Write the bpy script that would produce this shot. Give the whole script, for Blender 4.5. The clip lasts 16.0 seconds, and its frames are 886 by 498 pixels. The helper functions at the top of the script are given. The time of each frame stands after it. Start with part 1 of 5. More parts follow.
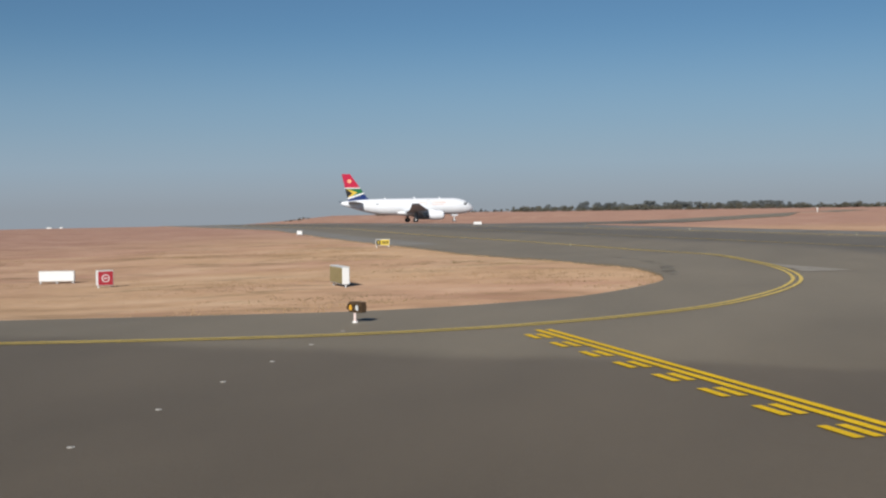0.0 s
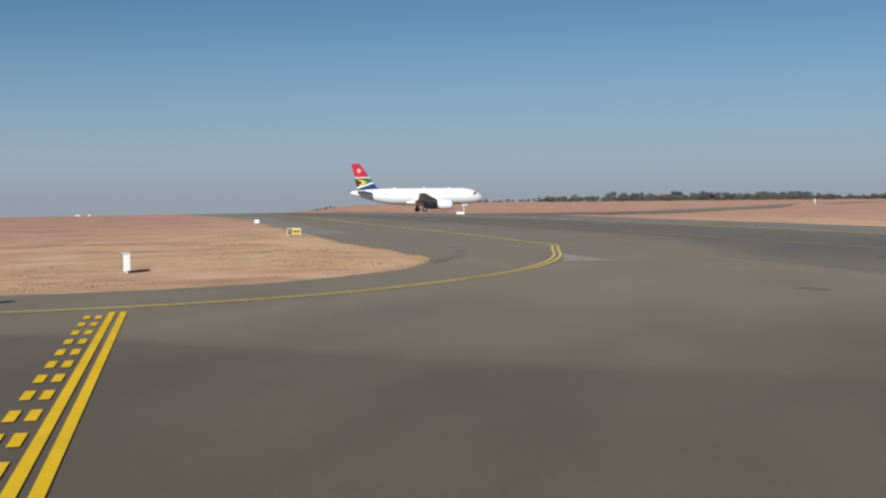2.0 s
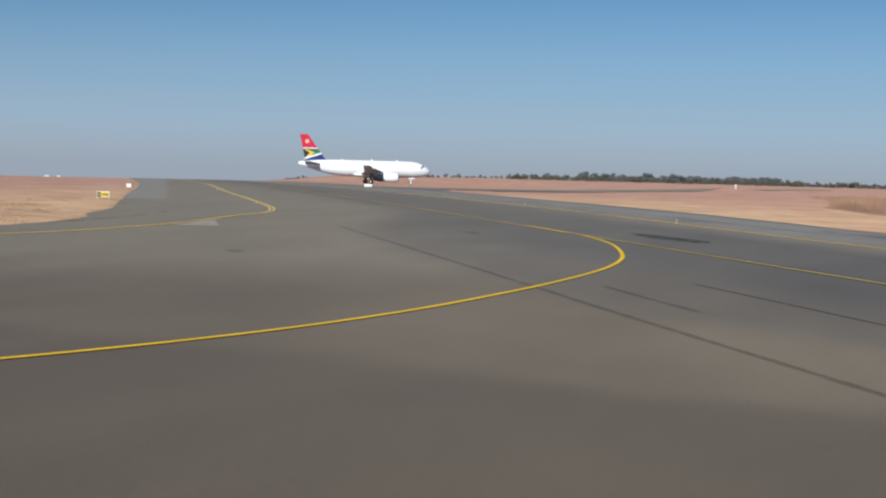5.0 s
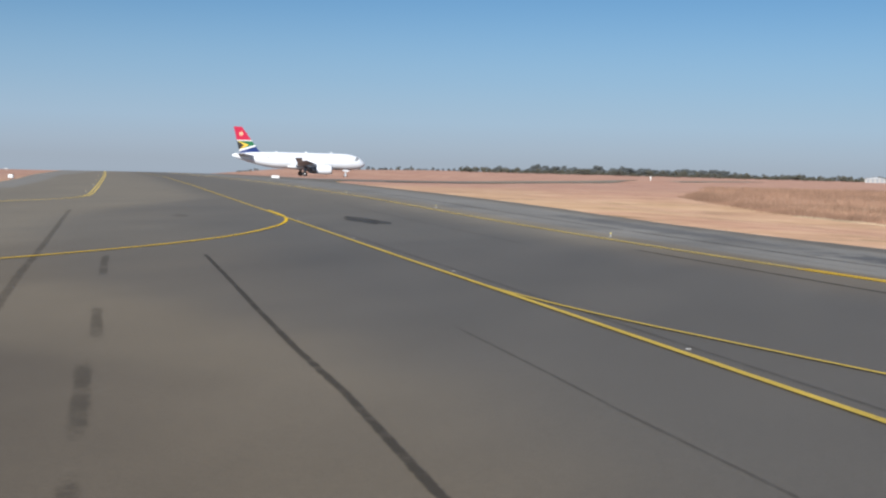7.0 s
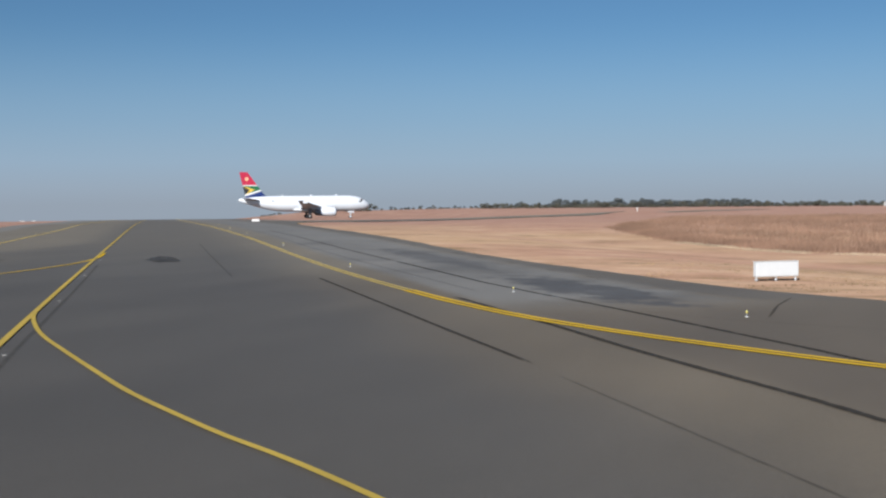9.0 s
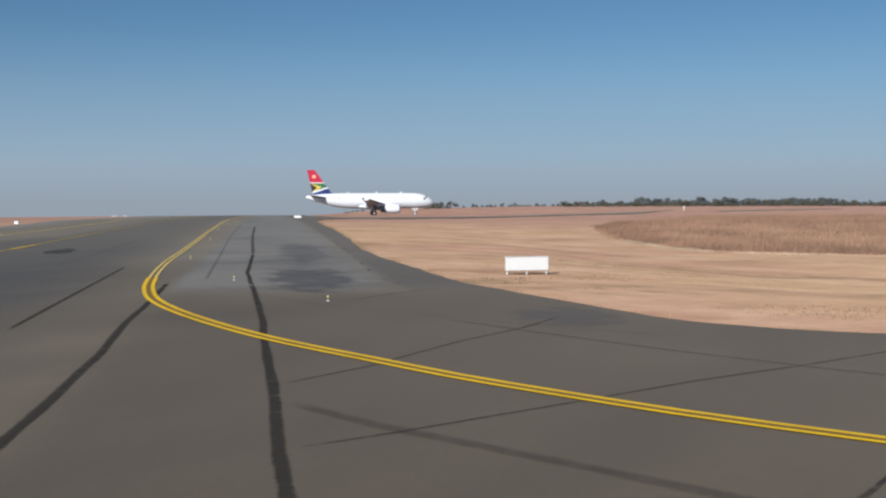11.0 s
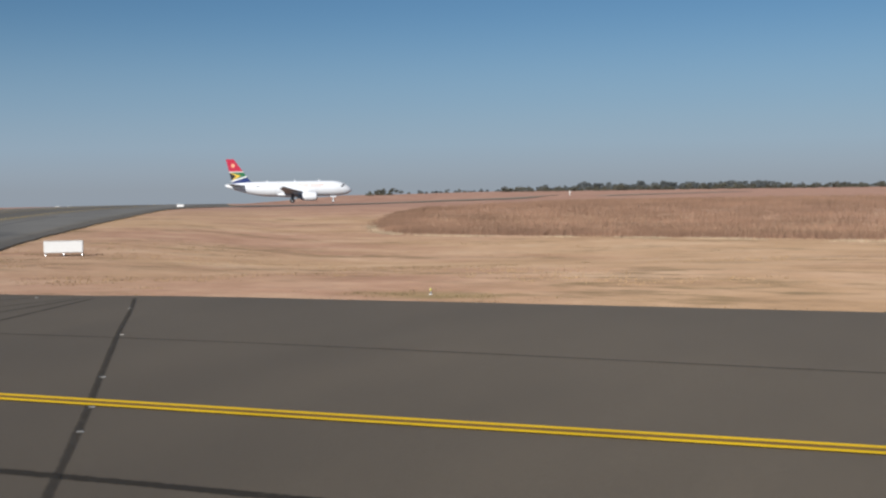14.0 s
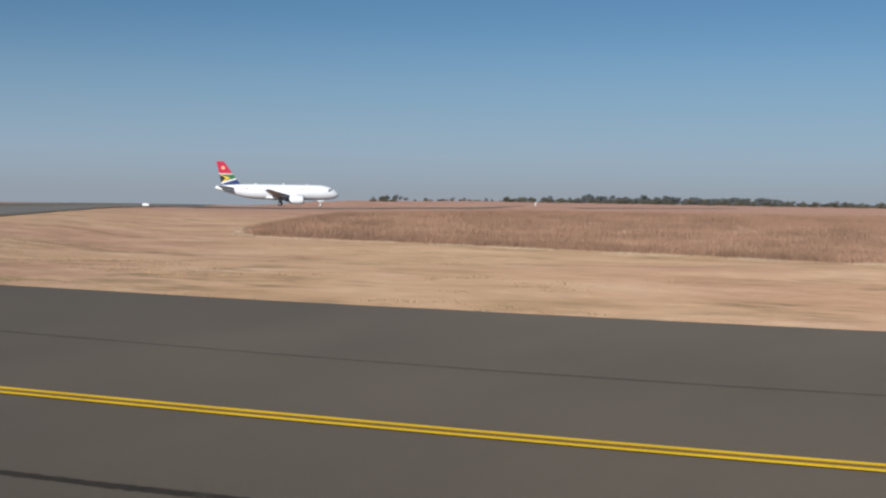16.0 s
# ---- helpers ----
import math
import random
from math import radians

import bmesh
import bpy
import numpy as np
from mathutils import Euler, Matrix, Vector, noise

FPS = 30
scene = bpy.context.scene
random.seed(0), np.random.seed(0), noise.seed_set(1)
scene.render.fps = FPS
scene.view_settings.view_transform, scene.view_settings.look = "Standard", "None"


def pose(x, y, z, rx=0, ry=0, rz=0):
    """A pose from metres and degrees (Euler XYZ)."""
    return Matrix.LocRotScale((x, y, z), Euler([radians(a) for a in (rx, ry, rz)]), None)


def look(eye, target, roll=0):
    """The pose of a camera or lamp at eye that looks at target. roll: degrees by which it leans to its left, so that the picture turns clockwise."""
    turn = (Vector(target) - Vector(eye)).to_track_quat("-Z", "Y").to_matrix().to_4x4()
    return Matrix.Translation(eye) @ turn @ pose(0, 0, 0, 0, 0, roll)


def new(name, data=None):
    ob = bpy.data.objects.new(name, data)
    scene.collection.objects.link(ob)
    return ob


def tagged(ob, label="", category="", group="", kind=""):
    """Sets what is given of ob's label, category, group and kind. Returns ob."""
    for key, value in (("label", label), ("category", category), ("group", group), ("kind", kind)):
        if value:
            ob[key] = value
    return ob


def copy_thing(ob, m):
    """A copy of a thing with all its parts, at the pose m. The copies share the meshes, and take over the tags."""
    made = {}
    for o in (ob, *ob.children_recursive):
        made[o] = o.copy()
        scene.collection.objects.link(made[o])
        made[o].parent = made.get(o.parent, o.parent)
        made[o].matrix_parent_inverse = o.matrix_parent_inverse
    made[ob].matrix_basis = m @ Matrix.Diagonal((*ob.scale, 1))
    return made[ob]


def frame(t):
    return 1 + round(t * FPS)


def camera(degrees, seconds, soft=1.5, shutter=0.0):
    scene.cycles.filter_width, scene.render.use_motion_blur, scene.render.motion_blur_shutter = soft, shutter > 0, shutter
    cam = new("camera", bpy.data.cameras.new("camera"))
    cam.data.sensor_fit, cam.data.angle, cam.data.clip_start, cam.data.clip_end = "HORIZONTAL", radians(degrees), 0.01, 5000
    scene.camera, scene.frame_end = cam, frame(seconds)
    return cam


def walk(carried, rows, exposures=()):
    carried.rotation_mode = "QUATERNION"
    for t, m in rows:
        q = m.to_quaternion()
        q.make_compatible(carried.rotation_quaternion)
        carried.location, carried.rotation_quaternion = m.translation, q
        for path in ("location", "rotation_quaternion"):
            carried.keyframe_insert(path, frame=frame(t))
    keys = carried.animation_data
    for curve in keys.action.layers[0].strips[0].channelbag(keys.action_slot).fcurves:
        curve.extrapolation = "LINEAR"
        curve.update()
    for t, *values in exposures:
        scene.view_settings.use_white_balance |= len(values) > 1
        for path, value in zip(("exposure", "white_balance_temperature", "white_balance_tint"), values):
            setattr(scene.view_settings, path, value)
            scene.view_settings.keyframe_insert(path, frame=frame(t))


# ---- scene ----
cam = camera(41.56, 16.0, 2.3)
PATH = [
    (0, (8.755, 8.294, 3.267), (8.133, 10.193, 3.193), -0.85),
    (0.5, (11.900, 8.823, 3.255), (11.245, 10.712, 3.199), 0.47),
    (1, (15.424, 9.318, 3.237), (14.755, 11.202, 3.168), -0.94),
    (1.5, (18.630, 9.764, 3.219), (17.931, 11.635, 3.121), -0.09),
    (2, (22.138, 10.159, 3.207), (21.438, 12.030, 3.116), -0.59),
    (2.5, (25.382, 10.520, 3.202), (24.689, 12.394, 3.119), 0.62),
    (3, (29.087, 10.892, 3.207), (28.383, 12.761, 3.095), 0.77),
    (3.5, (32.422, 11.295, 3.225), (31.712, 13.161, 3.104), 1.49),
    (4, (36.254, 11.702, 3.239), (35.545, 13.567, 3.103), 1.61),
    (4.2, (37.517, 11.863, 3.242), (36.805, 13.727, 3.104), 1.73),
    (6.3, (53.182, 13.371, 3.200), (52.488, 15.244, 3.095), 1.06),
    (6.5, (54.650, 13.535, 3.202), (53.973, 15.414, 3.103), 2.14),
    (7, (58.532, 13.938, 3.212), (57.863, 15.817, 3.067), 1.45),
    (7.5, (62.236, 14.308, 3.231), (61.545, 16.178, 3.077), 1.07),
    (8, (66.291, 14.629, 3.253), (65.583, 16.496, 3.137), 0.41),
    (8.2, (67.907, 14.742, 3.260), (67.200, 16.610, 3.166), 0.33),
    (10.3, (85.122, 15.483, 3.300), (84.254, 17.282, 3.202), -0.80),
    (10.5, (86.765, 15.590, 3.303), (85.881, 17.381, 3.193), -0.42),
    (11, (91.275, 15.888, 3.312), (90.360, 17.665, 3.228), -0.23),
    (11.5, (95.492, 16.236, 3.324), (94.603, 18.026, 3.242), 0.18),
    (12, (100.025, 16.644, 3.340), (99.127, 18.429, 3.246), -0.59),
    (12.5, (104.354, 17.119, 3.360), (103.482, 18.914, 3.230), -0.44),
    (13, (108.897, 17.624, 3.382), (107.985, 19.400, 3.258), -0.55),
    (13.5, (113.348, 18.116, 3.322), (112.447, 19.899, 3.221), -0.47),
    (14, (118.011, 18.617, 3.321), (117.118, 20.403, 3.213), -0.89),
    (14.5, (122.547, 19.160, 3.313), (121.630, 20.931, 3.167), -1.85),
    (15, (127.474, 19.750, 3.337), (126.526, 21.504, 3.184), -0.30),
    (15.5, (132.094, 20.373, 3.284), (131.145, 22.129, 3.152), -0.45),
    (16, (137.359, 21.027, 3.297), (136.416, 22.788, 3.203), 0.89),
]
walk(cam, [(t, look(eye, target, roll)) for t, eye, target, roll in PATH],
     [(0, 0.02, 6450, 10), (1.5, 0.03, 6400, 10), (2, 0.08, 6400, 10), (3, 0.22, 6350, 10), (4, 0.25, 6300, 10), (6.5, 0.18, 6050, 10), (7, 0.38, 6150, 10), (7.5, 0.38, 6150, 10), (8, 0.2, 6000, 10),
      (10.3, 0.15, 6200, 10), (11, 0.13, 6200, 10), (12, 0.05, 6250, 10), (12.5, 0.1, 6300, 10), (13.5, 0.04, 6350, 10), (14, 0.04, 6350, 10), (14.5, 0.08, 6350, 10), (15.2, 0.12, 6300, 10), (16, 0.08, 6300, 10)])

from mathutils.geometry import delaunay_2d_cdt

# ---------------------------------------------------------------- world and sun
SUN_EL, SUN_AZ = radians(28), radians(178)
world = bpy.data.worlds.new("World")
scene.world = world
world.use_nodes = True
wn, wl = world.node_tree.nodes, world.node_tree.links
wn.clear()
w_out = wn.new("ShaderNodeOutputWorld")
w_bg = wn.new("ShaderNodeBackground")
w_sky = wn.new("ShaderNodeTexSky")
w_sky.sky_type, w_sky.sun_disc = "NISHITA", False
w_sky.sun_elevation, w_sky.sun_rotation = SUN_EL, SUN_AZ
w_sky.altitude, w_sky.air_density, w_sky.dust_density, w_sky.ozone_density = 1700, 1.0, 0.5, 2.6
w_geo = wn.new("ShaderNodeTexCoord")
w_sep = wn.new("ShaderNodeSeparateXYZ")
w_ramp = wn.new("ShaderNodeValToRGB")          # winter haze layer, thickest at the horizon
w_ramp.color_ramp.interpolation = "EASE"
w_ramp.color_ramp.elements[0].position, w_ramp.color_ramp.elements[0].color = 0.0, (0.9, 0.9, 0.9, 1)
w_ramp.color_ramp.elements[1].position, w_ramp.color_ramp.elements[1].color = 0.16, (0.0, 0.0, 0.0, 1)
w_mix = wn.new("ShaderNodeMix")
w_mix.data_type = "RGBA"
w_haze = wn.new("ShaderNodeValToRGB")
w_haze.color_ramp.elements[0].position, w_haze.color_ramp.elements[0].color = 0.0, (0.525, 0.585, 0.685, 1)
w_haze.color_ramp.elements[1].position, w_haze.color_ramp.elements[1].color = 0.07, (0.50, 0.65, 0.86, 1)
for w_pos, w_col in ((0.014, (0.55, 0.635, 0.76, 1)), (0.035, (0.55, 0.68, 0.855, 1))):
    w_haze.color_ramp.elements.new(w_pos).color = w_col
w_gain = wn.new("ShaderNodeMix")
w_gain.data_type, w_gain.blend_type = "RGBA", "MULTIPLY"
w_gain.inputs["Factor"].default_value = 1.0
w_gain.inputs["B"].default_value = (10, 10, 10, 1)
wl.new(w_geo.outputs["Generated"], w_sep.inputs[0])
wl.new(w_sep.outputs["Z"], w_ramp.inputs[0])
wl.new(w_ramp.outputs["Color"], w_mix.inputs["Factor"])
wl.new(w_sep.outputs["Z"], w_haze.inputs[0])
wl.new(w_haze.outputs["Color"], w_gain.inputs["A"])
wl.new(w_gain.outputs["Result"], w_mix.inputs["B"])
w_tint = wn.new("ShaderNodeMix")              # clear, deep blue winter air
w_tint.data_type, w_tint.blend_type = "RGBA", "MULTIPLY"
w_tint.inputs["Factor"].default_value = 1.0
w_tint.inputs["B"].default_value = (0.70, 0.91, 1.00, 1)
wl.new(w_sky.outputs["Color"], w_tint.inputs["A"])
wl.new(w_tint.outputs["Result"], w_mix.inputs["A"])
wl.new(w_mix.outputs["Result"], w_bg.inputs["Color"])
w_bg.inputs["Strength"].default_value = 0.054
wl.new(w_bg.outputs[0], w_out.inputs[0])

sun = new("sun", bpy.data.lights.new("sun", "SUN"))
sun.data.energy, sun.data.angle, sun.data.color = 5.0, radians(0.6), (1.0, 0.945, 0.865)
sun.matrix_world = look((0, 0, 0), (-math.sin(SUN_AZ) * math.cos(SUN_EL), -math.cos(SUN_AZ) * math.cos(SUN_EL), -math.sin(SUN_EL)))


# ---------------------------------------------------------------- materials
def node_mat(name, rough=0.8, metal=0.0):
    m = bpy.data.materials.new(name)
    m.use_nodes = True
    bsdf = m.node_tree.nodes["Principled BSDF"]
    bsdf.inputs["Roughness"].default_value, bsdf.inputs["Metallic"].default_value = rough, metal
    return m, m.node_tree.nodes, m.node_tree.links, bsdf


def noise_node(n, l, coord, scale, detail=4.0, stretch=(1, 1, 1), rough=0.55):
    mp = n.new("ShaderNodeMapping")
    mp.inputs["Scale"].default_value = stretch
    l.new(coord, mp.inputs[0])
    t = n.new("ShaderNodeTexNoise")
    t.inputs["Scale"].default_value, t.inputs["Detail"].default_value, t.inputs["Roughness"].default_value = scale, detail, rough
    l.new(mp.outputs[0], t.inputs["Vector"])
    return t.outputs["Fac"]


def ramp_node(n, l, fac, stops):
    r = n.new("ShaderNodeValToRGB")
    els = r.color_ramp.elements
    while len(els) < len(stops):
        els.new(0.5)
    for e, (pos, col) in zip(els, stops):
        e.position, e.color = pos, (*col, 1)
    l.new(fac, r.inputs[0])
    return r.outputs["Color"]


def mix_node(n, l, fac, a, b, mode="MIX"):
    m = n.new("ShaderNodeMix")
    m.data_type, m.blend_type = "RGBA", mode
    for key, v in (("Factor", fac), ("A", a), ("B", b)):
        if isinstance(v, (int, float)):
            m.inputs[key].default_value = v
        elif isinstance(v, tuple):
            m.inputs[key].default_value = (*v, 1)
        else:
            l.new(v, m.inputs[key])
    return m.outputs["Result"]


def bump_node(n, l, bsdf, height, strength, dist):
    b = n.new("ShaderNodeBump")
    b.inputs["Strength"].default_value, b.inputs["Distance"].default_value = strength, dist
    l.new(height, b.inputs["Height"])
    l.new(b.outputs[0], bsdf.inputs["Normal"])


def grey(v):
    return (v, v, v)


def plain(name, col, rough=0.5, metal=0.0, wear=0.12, scale=3.0):
    """Painted or bare surface with soft dirt at two scales."""
    m, n, l, bsdf = node_mat(name, rough, metal)
    co = n.new("ShaderNodeTexCoord").outputs["Object"]
    a = noise_node(n, l, co, scale, 5)
    b = noise_node(n, l, co, scale * 9, 3)
    dark = tuple(c * (1 - wear) for c in col)
    c1 = ramp_node(n, l, a, [(0.3, dark), (0.65, col)])
    c2 = ramp_node(n, l, b, [(0.3, grey(1 - wear * 0.7)), (0.6, grey(1))])
    l.new(mix_node(n, l, 1.0, c1, c2, "MULTIPLY"), bsdf.inputs["Base Color"])
    r = ramp_node(n, l, a, [(0.3, grey(min(1, rough + 0.12))), (0.7, grey(rough))])
    l.new(r, bsdf.inputs["Roughness"])
    return m


# axes of the long taxiway: P runs along it, Q across it
AX, AY, BX, BY, OX, OY = -0.5847, 0.8112, 0.8112, 0.5847, 55.3, 35.3


def xy(p, q):
    return (OX + AX * p + BX * q, OY + AY * p + BY * q)


def lane_coord(n, l):
    """P and Q of a place on the ground, as two values."""
    g = n.new("ShaderNodeNewGeometry").outputs["Position"]
    sub = n.new("ShaderNodeVectorMath")
    sub.operation = "SUBTRACT"
    sub.inputs[1].default_value = (OX, OY, 0)
    l.new(g, sub.inputs[0])
    out = []
    for v in ((AX, AY, 0), (BX, BY, 0)):
        d = n.new("ShaderNodeVectorMath")
        d.operation = "DOT_PRODUCT"
        d.inputs[1].default_value = v
        l.new(sub.outputs[0], d.inputs[0])
        out.append(d.outputs["Value"])
    return g, out[0], out[1]


def map_range(n, l, v, a, b, c, d):
    m = n.new("ShaderNodeMapRange")
    m.interpolation_type = "SMOOTHSTEP"
    for k, x in zip(("From Min", "From Max", "To Min", "To Max"), (a, b, c, d)):
        m.inputs[k].default_value = x
    l.new(v, m.inputs["Value"])
    return m.outputs["Result"]


def math_node(n, l, op, a, b):
    m = n.new("ShaderNodeMath")
    m.operation = op
    for i, v in enumerate((a, b)):
        if isinstance(v, (int, float)):
            m.inputs[i].default_value = v
        else:
            l.new(v, m.inputs[i])
    return m.outputs[0]


def asphalt_material():
    m, n, l, bsdf = node_mat("asphalt", 0.62)
    bsdf.inputs["Diffuse Roughness"].default_value = 1.0
    g, p, q = lane_coord(n, l)
    big = noise_node(n, l, g, 0.045, 4)
    lane = noise_node(n, l, g, 0.25, 4, (1, 0.35, 1))
    fine = noise_node(n, l, g, 14, 3)
    grain = noise_node(n, l, g, 90, 2)
    base = ramp_node(n, l, big, [(0.3, (0.085, 0.068, 0.046)), (0.7, (0.115, 0.094, 0.065))])
    # the wide apron beyond the lead-in line painted paler, partly to stand for vignetting
    far_pale = map_range(n, l, math_node(n, l, "ADD", p, math_node(n, l, "MULTIPLY", big, 10.0)), 20, 42, 0, 1)
    base = mix_node(n, l, math_node(n, l, "MULTIPLY", far_pale, 0.55), base, (0.150, 0.131, 0.100))
    # an older, darker lift of surfacing at the holding point and on the last link
    edge = math_node(n, l, "MULTIPLY", noise_node(n, l, g, 0.12, 3), 4.0)
    ramp_p = math_node(n, l, "ADD", math_node(n, l, "ADD", p, math_node(n, l, "MULTIPLY", q, 0.85)), edge)
    old = math_node(n, l, "MULTIPLY", map_range(n, l, ramp_p, -8.1, -5.7, 1, 0), map_range(n, l, math_node(n, l, "ADD", q, edge), -12, -2, 1, 0))
    link = math_node(n, l, "MULTIPLY", map_range(n, l, q, 13.5, 15.0, 0, 1), map_range(n, l, p, 2, 10, 1, 0))
    base = mix_node(n, l, math_node(n, l, "MULTIPLY", math_node(n, l, "MAXIMUM", old, link), 0.65), base, (0.068, 0.054, 0.038))
    # rubber-darkened wheel lanes of the long taxiway, and its greyer weathered shoulder
    wob = math_node(n, l, "MULTIPLY", noise_node(n, l, g, 0.07, 3), 5.0)
    qq = math_node(n, l, "ADD", q, wob)
    lanes = math_node(n, l, "MULTIPLY", map_range(n, l, qq, -6.5, 0.5, 0, 1), map_range(n, l, qq, 10, 16, 1, 0))
    rim_q = math_node(n, l, "ADD", map_range(n, l, p, -5, 20, 5, 13), map_range(n, l, p, 38, 85, 0, -10.5))
    film_q = math_node(n, l, "ADD", math_node(n, l, "ADD", q, rim_q), math_node(n, l, "MULTIPLY", math_node(n, l, "SUBTRACT", wob, 2.5), 0.5))
    film = math_node(n, l, "MULTIPLY", map_range(n, l, film_q, -1.4, 2.4, 0, 0.4), map_range(n, l, qq, 10, 16, 1, 0))
    base = mix_node(n, l, film, base, (0.050, 0.047, 0.043))
    base = mix_node(n, l, math_node(n, l, "MULTIPLY", lanes, map_range(n, l, p, 25, 85, 0.58, 0.15)), base, (0.050, 0.047, 0.043))
    shoulder = map_range(n, l, q, 13.6, 14.6, 0, 1)
    patch = ramp_node(n, l, noise_node(n, l, g, 0.16, 4, (1, 0.6, 1)), [(0.36, (0.088, 0.083, 0.075)), (0.52, (0.130, 0.124, 0.113))])
    shoulder = math_node(n, l, "MULTIPLY", shoulder, map_range(n, l, math_node(n, l, "ADD", q, math_node(n, l, "MULTIPLY", noise_node(n, l, g, 0.5, 4), 3.0)), 23.2, 25.4, 1, 0))
    # paler, greyer strip along the far left-hand grass
    pale = math_node(n, l, "SUBTRACT", q, math_node(n, l, "MULTIPLY", math_node(n, l, "SUBTRACT", p, 114), 0.028))
    pale = math_node(n, l, "MULTIPLY", map_range(n, l, pale, -19.9, -18.9, 1, 0), map_range(n, l, p, 108, 117, 0, 1))
    base = mix_node(n, l, math_node(n, l, "MULTIPLY", pale, 0.75), base, (0.150, 0.142, 0.128))
    up = map_range(n, l, p, 4, 12, 0, 1)
    base = mix_node(n, l, math_node(n, l, "MULTIPLY", math_node(n, l, "MULTIPLY", shoulder, up), 0.88), base, patch)
    rim = math_node(n, l, "MULTIPLY", math_node(n, l, "MULTIPLY", map_range(n, l, q, 22.8, 23.4, 0, 1), map_range(n, l, q, 60, 70, 1, 0)), map_range(n, l, p, 5, 9, 0, 1))
    base = mix_node(n, l, math_node(n, l, "MULTIPLY", rim, 0.45), base, (0.052, 0.049, 0.046))
    # ragged dark repairs on the shoulder
    rag = math_node(n, l, "MULTIPLY", math_node(n, l, "SUBTRACT", noise_node(n, l, g, 0.7, 7, rough=0.7), 0.5), 5.0)
    for pc, qc, pr, qr, deep in ((15.0, 19.6, 10.0, 1.9, 0.75), (-4.4, 26.2, 3.0, 1.5, 0.5), (42.0, 20.0, 14.0, 1.6, 0.5)):
        u = math_node(n, l, "DIVIDE", math_node(n, l, "SUBTRACT", p, pc), pr)
        v = math_node(n, l, "DIVIDE", math_node(n, l, "SUBTRACT", q, qc), qr)
        d = math_node(n, l, "ADD", math_node(n, l, "MULTIPLY", u, u), math_node(n, l, "MULTIPLY", v, v))
        mask = map_range(n, l, math_node(n, l, "ADD", d, rag), 0.55, 1.0, deep, 0)
        base = mix_node(n, l, mask, base, (0.041, 0.038, 0.036))
    streak = ramp_node(n, l, lane, [(0.3, grey(0.86)), (0.7, grey(1.06))])
    base = mix_node(n, l, 1.0, base, streak, "MULTIPLY")
    speck = ramp_node(n, l, fine, [(0.3, grey(0.9)), (0.7, grey(1.08))])
    base = mix_node(n, l, 1.0, base, speck, "MULTIPLY")
    stones = ramp_node(n, l, grain, [(0.35, grey(0.8)), (0.7, grey(1.18))])
    base = mix_node(n, l, 1.0, base, stones, "MULTIPLY")
    l.new(base, bsdf.inputs["Base Color"])
    bump_node(n, l, bsdf, grain, 0.5, 0.01)
    return m


